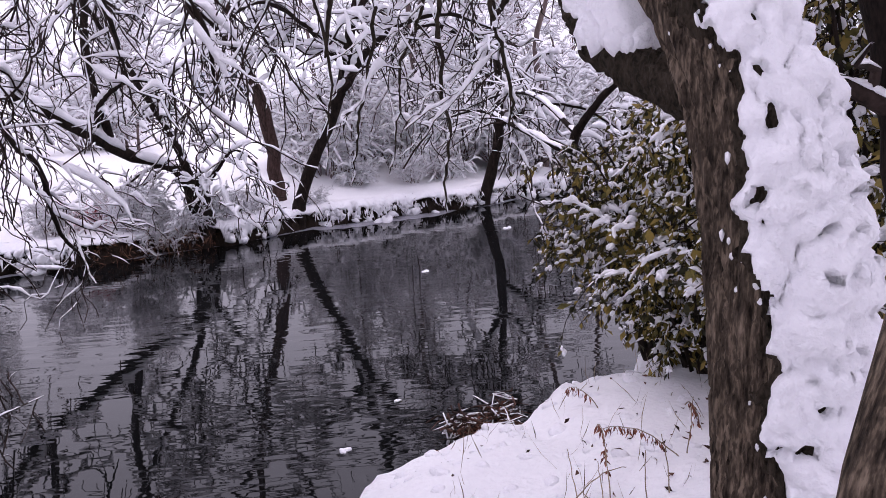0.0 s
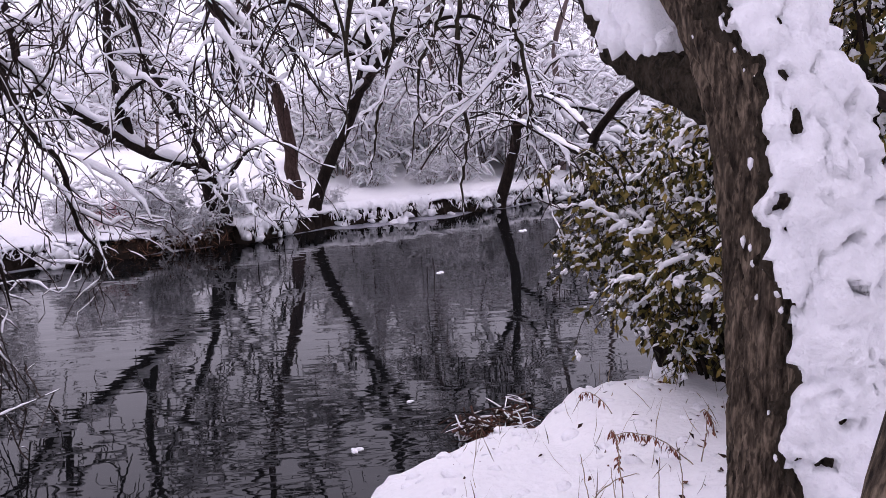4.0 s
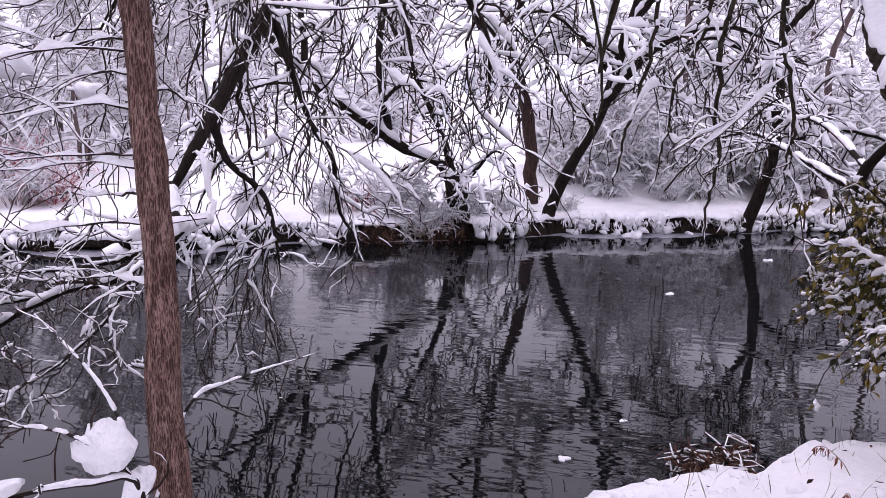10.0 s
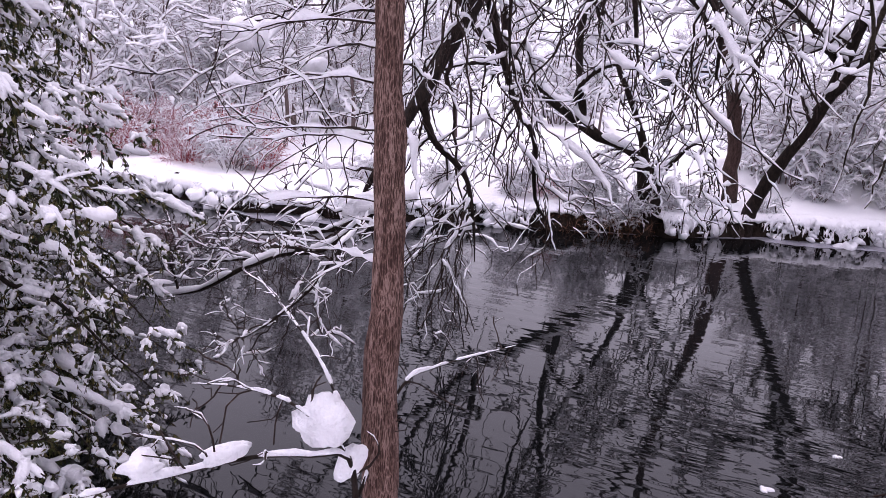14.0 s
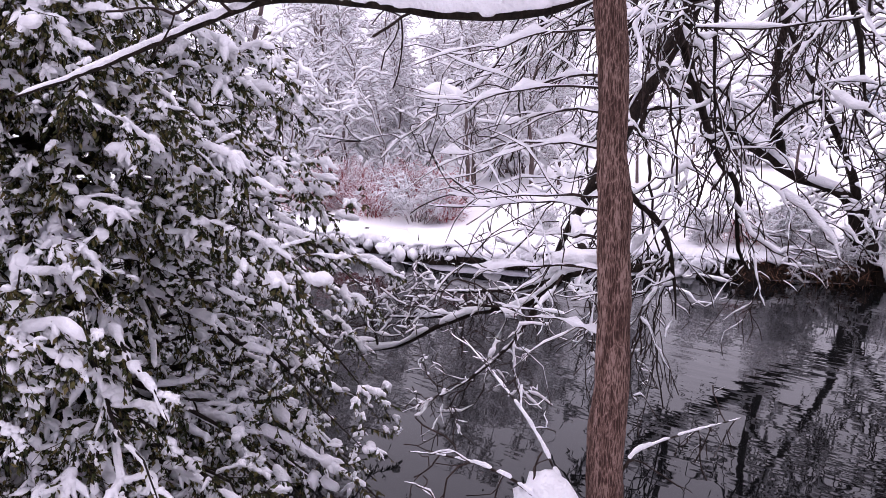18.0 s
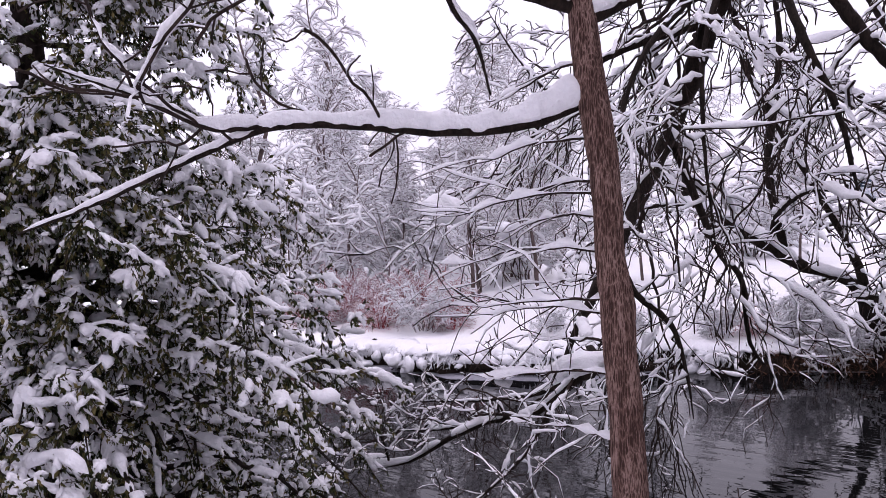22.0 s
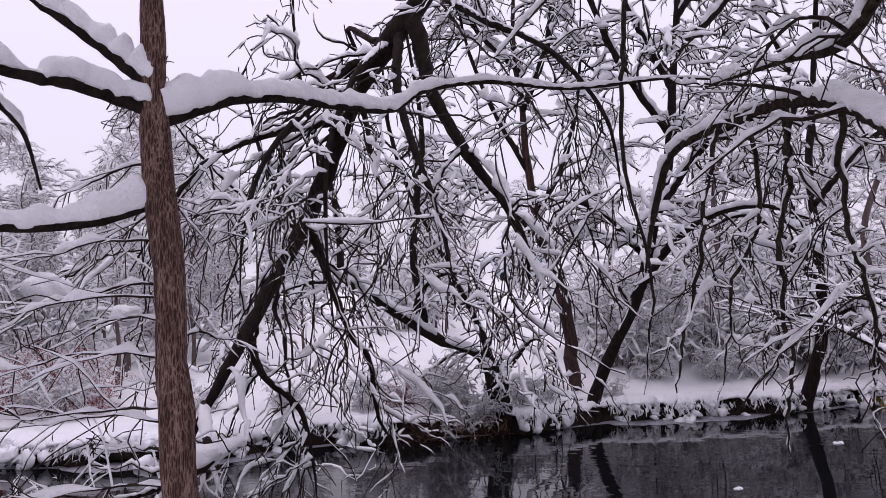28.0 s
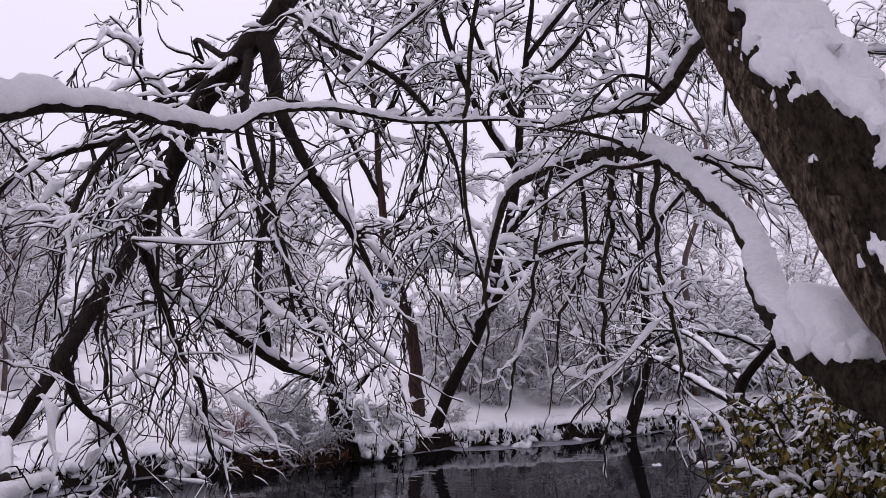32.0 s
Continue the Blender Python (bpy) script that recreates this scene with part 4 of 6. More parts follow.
def plant(stock, x, y, size, sink=0.06):
    src = rnd.choice(stock)
    if stock is woods and y > 10:     # the wood is low to the west, tall towards the bend
        away, az = math.hypot(x, y), math.degrees(math.atan2(-x, y))
        top = away * math.tan(radians(float(np.interp(az, [-30, -8, 2, 6, 10, 20, 34, 44, 48], [27, 27, 22, 12, 9, 10, 11, 11, 19])))) + 2.3 - ground_at(x, y)
        size = min(size, rnd.uniform(0.82, 1.08) * top / 9.5)
    m = Matrix.LocRotScale((x, y, ground_at(x, y) - sink), Euler((0, 0, rnd.uniform(0, 6.28))), Vector((size, size, size)))
    if src not in used:
        used.add(src)
        src.matrix_basis = m
        return src
    ob = copy_thing(src, m)
    ob.scale = (size, size, size)
    return ob


for row, (d0, n, lo, hi) in enumerate(((3.5, 7, 0.5, 0.75), (7.0, 9, 0.6, 0.9), (12.0, 9, 0.85, 1.15), (19.0, 11, 1.0, 1.35), (30.0, 13, 1.2, 1.7))):
    for i in range(n):
        x = -26 - row * 3 + (52 + row * 9) * (i + rnd.uniform(0.1, 0.9)) / n
        if row < 2 and -9 < x < -3.0:
            continue
        y = float(far_edge(x)) + d0 + rnd.uniform(-1.5, 2.5)
        az = math.degrees(math.atan2(-x, y))
        if (34 < az < 43 and row) or (4 < az < 11 and row in (1, 2, 3)):     # clearings
            continue
        plant(woods, x, y, rnd.uniform(lo, hi))
for row, (d0, n) in enumerate(((3.2, 8), (6.5, 10), (11, 10), (18, 10))):
    for i in range(n):
        x = -18 - row * 3 + (38 + row * 8) * (i + rnd.uniform(0.1, 0.9)) / n
        if row < 2 and -9.0 < x < -3.0:
            continue
        plant(shrubs, x, float(far_edge(x)) + d0 + rnd.uniform(-0.8, 1.5), rnd.uniform(0.7, 1.2))
for x, y, k in ((-15.5, 13.5, 0.95), (-17.5, 15.0, 1.1), (-19.0, 17.5, 1.15), (-14.2, 16.5, 1.0), (-21.0, 15.0, 1.1), (-12.5, 18.5, 1.0), (-16.5, 20.0, 1.2), (-6.6, 24.0, 0.8), (-9.2, 33.0, 0.95), (-12.0, 43.0, 1.0), (-5.2, 20.5, 0.65), (-10.0, 26.0, 0.9), (-14.6, 52.0, 1.0), (-13.4, 48.0, 0.9), (-8.0, 29.0, 0.7), (-4.5, 31.0, 0.9), (-6.5, 44.0, 0.9)):
    plant(woods, x, y, k)
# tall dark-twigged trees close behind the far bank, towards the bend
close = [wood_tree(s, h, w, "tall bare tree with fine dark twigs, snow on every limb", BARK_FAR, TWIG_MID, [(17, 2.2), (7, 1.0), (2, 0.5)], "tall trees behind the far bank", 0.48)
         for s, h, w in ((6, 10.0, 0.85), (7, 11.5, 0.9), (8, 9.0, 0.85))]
for x, y, k in ((2.2, 18.6, 0.95), (5.4, 18.2, 0.95), (7.4, 20.0, 1.05), (9.6, 18.6, 0.95), (11.5, 19.0, 0.95)):
    plant(close, x, y, k)
# brush that closes the view behind the bank trees
for i in range(15):
    x = -1.0 + 10.0 * (i + rnd.uniform(0.1, 0.9)) / 15
    plant(shrubs, x, float(far_edge(x)) + rnd.uniform(3.0, 5.5), rnd.uniform(0.6, 0.95))
# close-set young wood beyond the meadow to the west
for i in range(24):
    az, away = radians(rnd.uniform(24, 50)), rnd.uniform(15, 28)
    plant(woods, -away * math.sin(az), away * math.cos(az), rnd.uniform(0.45, 0.7))
# low brush along the far edge, thickest round the leaning tree's foot
for x, d0, k in ((-3.3, 0.5, 0.34), (-2.75, 0.25, 0.36), (-3.0, 0.4, 0.34), (-2.45, 0.25, 0.30), (-1.85, 0.5, 0.26), (-1.5, 0.6, 0.26), (-0.45, 0.6, 0.2), (0.4, 1.8, 0.35), (1.7, 1.8, 0.35),
                 (2.6, 1.6, 0.5), (4.4, 1.4, 0.7), (5.2, 2.0, 0.9), (6.0, 1.5, 0.8), (7.0, 2.2, 1.0), (7.8, 1.6, 0.8), (9.0, 2.2, 1.0), (6.6, 4.0, 1.1), (8.6, 4.5, 1.2), (4.8, 4.2, 1.0), (-4.4, 0.9, 0.3), (-9.3, 1.4, 0.35), (-7.0, 1.6, 0.25), (-5.6, 1.2, 0.22)):
    plant(shrubs, x, float(far_edge(x)) + d0, k)


# unseen trees added behind the near bank to cut sky light from behind
for x, y, k in ((-9, -6, 1.1), (-5.5, -8, 1.2), (-2.5, -6.5, 1.0), (0.5, -8, 1.2), (3.5, -6, 1.1), (8.5, -1, 1.0), (-11, -2, 1.1), (-1.0, -4.6, 0.9), (1.8, -4.8, 1.0), (4.6, -4.2, 0.9), (6.2, -2.2, 0.9), (3.0, -7.5, 1.2), (6.8, -5.6, 1.1), (-3.8, -4.8, 0.9), (-0.8, -9.5, 1.3), (5.0, -8.5, 1.2), (9.0, -4.5, 1.1)):
    plant(woods, x, y, k)

# ---------------------------------------------------------------- old trunk beside the camera
def old_trunk():
    rng = np.random.default_rng(77)
    base = thing("old_tree", (1.22, 1.25, 0.6), "old leaning tree with furrowed mossy bark, half plastered with thick snow", "tree")
    ctrl = [(1.13, 1.14, 0.45, 0.21), (1.12, 1.19, 0.95, 0.165), (1.115, 1.24, 1.36, 0.152), (1.115, 1.29, 1.72, 0.147), (1.095, 1.33, 1.97, 0.138), (1.06, 1.38, 2.22, 0.124), (1.01, 1.45, 2.42, 0.114), (0.965, 1.53, 2.56, 0.112), (0.905, 1.61, 2.77, 0.112), (0.845, 1.68, 2.93, 0.108), (0.755, 1.83, 3.26, 0.10), (0.72, 1.92, 3.6, 0.095), (0.55, 2.1, 4.4, 0.06)]
    n, m = 400, 190
    P, R = smooth_line(ctrl, n)
    P = P - np.array(base.location)
    V = np.empty((n, m, 3))
    S = np.empty((n, m, 3))
    F = np.empty((n, m))
    T = tangents(P[None])[0]
    toward = Vector((0.66, -0.70, 0.30)).normalized()
    for i in range(n):
        A = np.cross(T[i], (0, 1, 0))
        A /= np.linalg.norm(A)
        B = np.cross(T[i], A)
        z = P[i, 2] + 0.6
        for j in range(m):
            th = 2 * math.pi * j / m
            d = A * math.cos(th) + B * math.sin(th)
            x0, y0 = math.cos(th) * R[i], math.sin(th) * R[i]
            sway = 0.25 * noise.noise(Vector((x0 * 9, y0 * 9, z * 5)))
            fur = abs(noise.noise(Vector((x0 * 48 + sway * 3, y0 * 48, z * 8 + sway)))) * 0.6 + abs(noise.noise(Vector((x0 * 110, y0 * 110, z * 26)))) * 0.4
            V[i, j] = P[i] + d * (R[i] * (1 + 0.07 * noise.noise(Vector((x0 * 9, y0 * 9, z * 1.6)))) + 0.048 * (min(fur, 0.36) - 0.20))
            at = Vector((P[i, 0] + d[0] * R[i], P[i, 1] + d[1] * R[i], P[i, 2]))
            face = toward.dot(Vector(d)) + 0.36 * noise.noise(at * 7.0) + 0.30 * noise.noise(at * 19.0) + 0.12 * noise.noise(at * 48.0)
            F[i, j] = face
            cover = max(-1.0, min(1.0, (face - 0.05) / 0.10))
            pillow = abs(noise.noise(at * 7.0 + Vector((3, 0, 0)))) * 0.060 + abs(noise.noise(at * 17.0)) * 0.046 + abs(noise.noise(at * 40.0)) * 0.026
            thick = 0.018 * cover + (pillow * (1 - 0.4 * min(1.0, max(0.0, (z - 1.9) / 0.4))) if cover > 0 else 0.0)
            thick -= 0.11 * math.exp(-((z - 2.74) / 0.13) ** 2) * (1 if face < 0.62 else 0)
            pit = noise.noise(at * 24.0 + Vector((0, 5, 0))) + 0.3 * noise.noise(at * 60.0)
            if pit > 0.50:
                thick -= 0.85 * (pit - 0.50)
            crack = abs(noise.noise(at * 6.5 + Vector((9, 2, 4))) + 0.35 * noise.noise(at * 20.0))
            if crack < 0.06 and noise.noise(at * 4.0 + Vector((1, 8, 0))) > -0.05:
                thick -= 0.016 * (1 - crack / 0.06)
            thick -= 0.11 * min(1.0, max(0.0, (z - 1.75) / 0.4)) * max(0.0, min(1.0, (d[0] * 0.92 + d[1] * 0.38 - 0.42) / 0.3))
            S[i, j] = P[i] + d * (R[i] + thick) if thick > -0.012 else P[i] + d * (R[i] * 0.82)
    trunk = link_mesh("trunk", V.reshape(-1, 3), [ring_faces(1, n, m)], BARK_OLD, base)
    # dark moss along the edge of the snow
    out = V - P[:, None]
    out /= np.linalg.norm(out, axis=2, keepdims=True)
    M = V + out * (0.009 * np.clip((F + 0.13) / 0.07, -1.0, 0.8) - 0.001)[..., None]
    link_mesh("moss", M.reshape(-1, 3), [ring_faces(1, n, m)], MOSS, trunk, "dark wet moss along the edge of the snow")
    link_mesh("snow", S.reshape(-1, 3), [ring_faces(1, n, m)], SNOW, trunk, "thick clotted snow plastered on the bark")
    # small clots caught in the furrows beside the plastered snow
    ci, cj = np.where((F > -0.33) & (F < -0.04))
    pick = rng.choice(len(ci), 110, replace=False)
    ci, cj = ci[pick], cj[pick]
    link_mesh("snow_crust", *lumps(V[ci, cj], rng.uniform(0.003, 0.009, (110, 1)) * rng.uniform(0.6, 1.3, (110, 3)) * np.array([[1, 1, 1.5]]), rng, 1, 0.25), SNOW, trunk, "small clots of snow in the furrows")["kind"] = "stuff"
    return base, rng


old, rng_old = old_trunk()
OB = np.array(old.location)


def old_limb(ctrl, snow, sides=14, n=44):
    P, R = smooth_line(ctrl, n)
    P = P - OB
    P[1:-1] += rng_old.normal(size=(n - 2, 3)) * (R[1:-1, None] * 0.06)
    if sides == 7:
        P += np.cumsum(rng_old.normal(size=(n, 3)), axis=0) * np.array([0.009, 0.009, 0.0])
    if sides == 14:
        u = np.linspace(0, n - 1, 260)
        Q = np.stack([np.interp(u, np.arange(n), P[:, k]) for k in range(3)], 1)
        LV, LF = tubes(Q[None], np.interp(u, np.arange(n), R)[None], 36)
        LV = LV.reshape(260, 36, 3)
        for i in range(260):
            for j in range(36):
                v = Vector(LV[i, j])
                LV[i, j] = Q[i] + (LV[i, j] - Q[i]) * (1 + 0.22 * noise.noise(v * 14) + 0.30 * (abs(noise.noise(v * 48)) - 0.2) + 0.12 * noise.noise(v * 110))
        ob = link_mesh("limb", LV.reshape(-1, 3), LF, MOSS, old)
    else:
        ob = link_mesh("limb", *tubes(P[None], R[None], sides), MOSS, old)
    link_mesh("snow", *snow_roll(P, R, snow, rng_old, (0.1, 0.6), 0.8 if sides > 7 else 4.0), SNOW, ob, "deep soft snow along the limb")
    return P, R


stub = old_limb([(1.05, 1.45, 2.25, 0.085), (0.985, 1.61, 2.285, 0.066), (0.915, 1.79, 2.36, 0.054), (0.878, 1.96, 2.49, 0.040), (0.905, 2.2, 2.70, 0.030), (0.88, 2.45, 2.84, 0.027), (0.83, 2.75, 3.02, 0.028), (0.74, 3.05, 3.13, 0.026),
                 (0.62, 3.35, 3.17, 0.024), (0.46, 3.6, 3.15, 0.021), (0.29, 3.8, 3.08, 0.018), (0.20, 3.92, 2.8, 0.016), (0.15, 4.0, 2.5, 0.007)], np.interp(np.arange(44), [0, 4, 7, 12, 20, 30, 43], [0.0, 0.015, 0.030, 0.035, 0.05, 0.055, 0.04]))
upper = old_limb([(0.74, 1.88, 3.42, 0.035), (0.80, 2.1, 3.66, 0.028), (0.84, 2.5, 3.9, 0.022), (0.70, 2.95, 4.12, 0.018), (0.45, 3.3, 4.2, 0.015), (0.1, 3.6, 4.15, 0.011), (-0.3, 3.8, 3.95, 0.007), (-0.6, 3.9, 3.7, 0.003)], 0.035, 8)
upper2 = old_limb([(0.84, 1.74, 3.10, 0.03), (0.88, 2.1, 3.26, 0.024), (0.88, 2.5, 3.36, 0.02), (0.80, 2.75, 3.24, 0.02), (0.66, 2.98, 3.27, 0.014), (0.4, 3.2, 3.25, 0.006)], 0.045, 8)
upper3 = old_limb([(0.62, 2.02, 4.0, 0.035), (0.9, 2.6, 4.35, 0.028), (1.3, 3.3, 4.5, 0.02), (1.6, 4.2, 4.3, 0.014), (1.8, 5.0, 3.8, 0.005)], 0.035, 8)
hang = [old_limb(c, 0.02, 7, 36) for c in (
    [(0.70, 3.18, 3.14, 0.013), (0.68, 3.22, 2.7, 0.011), (0.72, 3.25, 2.2, 0.009), (0.70, 3.28, 1.9, 0.007), (0.72, 3.3, 1.7, 0.002)],
    [(0.50, 3.54, 3.15, 0.012), (0.42, 3.6, 2.6, 0.010), (0.30, 3.65, 2.2, 0.008), (0.2, 3.7, 1.85, 0.002)],
    [(0.82, 2.8, 3.04, 0.013), (0.85, 2.9, 2.7, 0.010), (0.98, 3.0, 2.3, 0.008), (1.05, 3.1, 1.95, 0.002)],
    [(0.60, 3.38, 3.17, 0.011), (0.62, 3.4, 2.75, 0.010), (0.50, 3.5, 2.4, 0.008), (0.46, 3.55, 1.9, 0.002)],
    [(0.1, 3.6, 4.15, 0.013), (0.05, 3.62, 3.6, 0.012), (0.02, 3.65, 3.0, 0.010), (0.08, 3.66, 2.5, 0.008), (0.05, 3.7, 1.9, 0.002)])]
# limbs and twigs above the view, added to shade the trunk's snow
top = []
for n in range(10):
    az, ln = n * 0.63 + rng_old.uniform(-0.2, 0.2), rng_old.uniform(1.6, 2.6)
    z1 = 4.3 + 0.12 * n
    top.append(old_limb([(0.58, 2.06, z1 - 0.3, 0.045), (0.58 + 0.35 * ln * math.cos(az), 2.06 + 0.35 * ln * math.sin(az), z1 + 0.35, 0.035), (0.58 + 0.7 * ln * math.cos(az), 2.06 + 0.7 * ln * math.sin(az), z1 + 0.55, 0.022), (0.58 + ln * math.cos(az), 2.06 + ln * math.sin(az), z1 + 0.5, 0.006)], 0.05, 8))
TQ, TS = sprout(np.stack([a for a, _ in top]), np.stack([b for _, b in top]), 14, rng_old, u=(0.15, 1.0), angle=(35, 75), length=(0.4, 1.0), droop=0.1, shrink=0.45, k=8, rmin=0.004, level=0.6)
TQ2, TS2 = sprout(TQ, TS, 6, rng_old, angle=(25, 60), length=(0.2, 0.5), droop=0.1, shrink=0.6, k=5, rmin=0.003, level=0.3)
tagged(link_mesh("shading_crown", *joined([tubes(TQ, TS, 4), tubes(TQ2, TS2, 3)]), TWIG, old), kind="stuff")
tagged(link_mesh("shading_crown_snow", *joined([ridges(TQ, TS, 0.045, rng_old, wide=0.45), ridges(TQ2, TS2, 0.035, rng_old, wide=0.5)]), SNOW, old, "fresh snow lying on the upper twigs"), kind="stuff")
# deep cushion where the low limb leaves the trunk, and one on the shoulder above
CV, CF = pods(np.array([(0.935, 1.77, 2.455)]) - OB, np.array([(-0.14, 0.53, 0.20)]), np.array([(0.112, 0.080, 0.066)]), rng_old, 3, 0.06, 0.85)
rim = np.linspace(0, 2 * np.pi, 34, endpoint=False)
CQ = np.array([(0.935, 1.77, 2.42)]) - OB + np.stack([-0.14 * 0.25 * np.cos(rim) + 0.072 * np.sin(rim), 0.098 * np.cos(rim), 0.03 * np.cos(rim) - rng_old.uniform(0.0, 0.035, 34)], 1)
link_mesh("snow_cushion", *joined([(CV, CF), lumps(CQ, rng_old.uniform(0.014, 0.032, (34, 1)) * np.array([[1, 1, 1.4]]), rng_old, 2, 0.2)]), SNOW, old, "deep rounded cushion of snow with a hanging rim")
HP = np.stack([stub[0][14:], upper[0][6:36], upper2[0][6:36], upper3[0][6:36]] + [h[0][6:] for h in hang[2:4]])
HR = np.stack([stub[1][14:], upper[1][6:36], upper2[1][6:36], upper3[1][6:36]] + [h[1][6:] for h in hang[2:4]])
a0 = sprout(HP, HR, 6, rng_old, u=(0.1, 0.95), angle=(35, 80), length=(0.2, 0.6), droop=0.35, shrink=0.45, wig=0.07, k=10, rmin=0.0036, level=0.3)
a1 = sprout(*a0, 4, rng_old, angle=(25, 65), length=(0.1, 0.3), droop=0.3, shrink=0.6, wig=0.09, k=8, rmin=0.0026)
a2 = sprout(*a1, 2, rng_old, angle=(25, 60), length=(0.06, 0.18), droop=0.2, shrink=0.7, wig=0.09, k=4, rmin=0.0021)
for pp, rr in zip(*a0):
    link_mesh("branch", *tubes(pp[None], rr[None], 6), TWIG, old)
tagged(link_mesh("crown", *joined([tubes(*a1, 4), tubes(*a2, 3)]), TWIG, old), kind="stuff")
tagged(link_mesh("crown_snow", *joined([ridges(*a0, 0.024, rng_old, keep=0.8, limit=(0.5, 0.85)), ridges(*a1, 0.012, rng_old, keep=0.6, limit=(0.6, 0.95)), ridges(*a2, 0.010, rng_old, keep=0.5, sides=3)]), SNOW, old, "fresh snow lying on the twigs"), kind="stuff")


# ---------------------------------------------------------------- evergreens
def snow_fans(P, share, size, rng):
    """Pads of snow on sprays: from each centre a few blunt fingers spread along the spray and hang down."""
    P = P[rng.random(len(P)) < share]
    q, t = along(P, 1, rng, (0.35, 0.95))
    n = 6
    c, t = np.repeat(q, n, 0), np.repeat(t, n, 0)
    k = np.repeat(size * rng.uniform(0.5, 1.3, len(q)), n) * rng.uniform(0.6, 1.15, len(c))
    head = np.arctan2(t[:, 1], t[:, 0]) + rng.normal(size=len(c)) * 0.75
    run, fall = rng.uniform(0.02, 0.10, len(c)) * k, rng.uniform(0.01, 0.10, len(c)) * k
    s = np.linspace(0, 1, 8)
    d = np.stack([np.cos(head), np.sin(head)], 1)
    F = np.zeros((len(c), 8, 3))
    F[..., :2] = d[:, None] * (run[:, None] * (1.25 * s - 0.25))[..., None]
    F[..., 2] = (0.014 * k)[:, None] - fall[:, None] * s**1.8
    F += c[:, None] + np.cumsum(rng.normal(size=F.shape) * 0.0022, axis=1)
    R = (0.021 * k * rng.uniform(0.7, 1.2, len(c)))[:, None] * np.sqrt(np.clip(1 - (2 * s - 0.85) ** 2 / 1.34, 0, 1)) * (1 + 0.16 * rng.normal(size=(len(c), 8)))
    return tubes(F, np.maximum(R, 0.0004), 7)


def leafy(name, at, label, category, limbs_of, seed, leaf, twigs, per_twig, leaf_size, leaf_aspect, snow, clump, group="", bark=BARK_DARK, fans=1.0):
    """A leafy snow-laden tree or shrub: limbs_of(rng) gives its limbs as (P, R); twigs: keywords of sprout()."""
    rng = np.random.default_rng(seed)
    base = thing(name, at, label, category, group)
    trunk, (LP, LR) = limbs_of(rng)
    if trunk is not None:
        link_mesh("trunk", *tubes(trunk[0][None], trunk[1][None], 14), bark, base)
    for p, r in zip(LP, LR):
        link_mesh("limb", *tubes(p[None], r[None], 6), bark, base)
    TP, TR = sprout(LP, LR, rng=rng, rmin=0.003, **twigs)
    UP, UR = sprout(TP, TR, 3, rng, angle=(25, 70), length=(0.08, 0.20), droop=0.35, shrink=0.7, k=4, rmin=0.002)
    tagged(link_mesh("crown", *joined([tubes(TP, TR, 4), tubes(UP, UR, 3)]), bark, base), kind="stuff")
    leaves = []
    for P, n in ((TP, per_twig), (UP, max(2, per_twig // 5)), (LP, per_twig * 2)):
        q, t = along(P, n, rng, (0.15, 1.0))
        way = t * 0.6 + rng.normal(size=q.shape) * 0.6 + np.array([0, 0, -0.85])
        ln = rng.uniform(0.6, 1.3, len(q)) * leaf_size
        leaves.append(blades(q, way, ln, ln * leaf_aspect * rng.uniform(0.7, 1.3, len(q)), rng))
    tagged(link_mesh("foliage", *joined(leaves), leaf, base), kind="stuff")
    # snow lies in rolls on the limbs, in fingers on the hanging sprays and in clots at the tips
    low = np.array([0, 0, 0.016 * fans])
    heaps = [snow_roll(p[2:] - low, np.full(len(p) - 2, 0.019) * k * fans, 0.055 * k * fans, rng, limit=(0.80, 0.97), gaps=5.0, fine=0.012) for p, k in zip(LP, rng.uniform(0.3, 1.15, len(LP)))]
    sprays = TP[rng.random(len(TP)) < 0.55]
    heaps += [snow_roll(p - low * 0.5, np.full(len(p), 0.012) * k * fans, 0.034 * k * fans, rng, limit=(0.6, 0.92), gaps=2.0, fine=0.016) for p, k in zip(sprays, rng.uniform(0.5, 1.2, len(sprays)))]
    heaps += [snow_fans(P, share, size * fans, rng) for P, share, size in ((TP, 0.48, 0.8), (LP, 1.0, 1.2), (LP, 0.8, 0.9), (UP, 0.14, 0.55))]
    clots = ((TP, clump * 0.5, 5, 0.62, 2), (LP, 0.8, 9, 0.9, 2), (UP, clump * 0.32, 2, 0.34, 1))
    for P, share, n, size, sub in clots:
        P = P[rng.random(len(P)) < share]
        mid = rng.uniform(0.35, 0.95, (len(P), 1)) if n < 9 else 0.55
        x = np.clip(mid + rng.normal(size=(len(P), n)) * (0.11 if n < 9 else 0.3), 0.05, 1.0) * (P.shape[1] - 1)
        i = np.clip(x.astype(int), 0, P.shape[1] - 2)
        r = np.arange(len(P))[:, None]
        t = (P[r, i + 1] - P[r, i]).reshape(-1, 3) + 1e-4
        q = (P[r, i] + (P[r, i + 1] - P[r, i]) * (x - i)[..., None]).reshape(-1, 3)
        k2 = (snow * size * rng.uniform(0.45, 1.1, (len(P), 1)) * rng.uniform(0.55, 1.15, (len(P), n))).reshape(-1, 1)
        q = q + np.array([0, 0, 0.4]) * k2 + rng.normal(size=q.shape) * k2 * np.array([[0.5, 0.5, 0.2]])
        heaps.append(pods(q, t * np.array([1, 1, 0.5]), rng.uniform(0.8, 1.25, (len(q), 3)) * np.array([[1.35, 1.0, 0.70]]) * k2, rng, sub, 0.20))
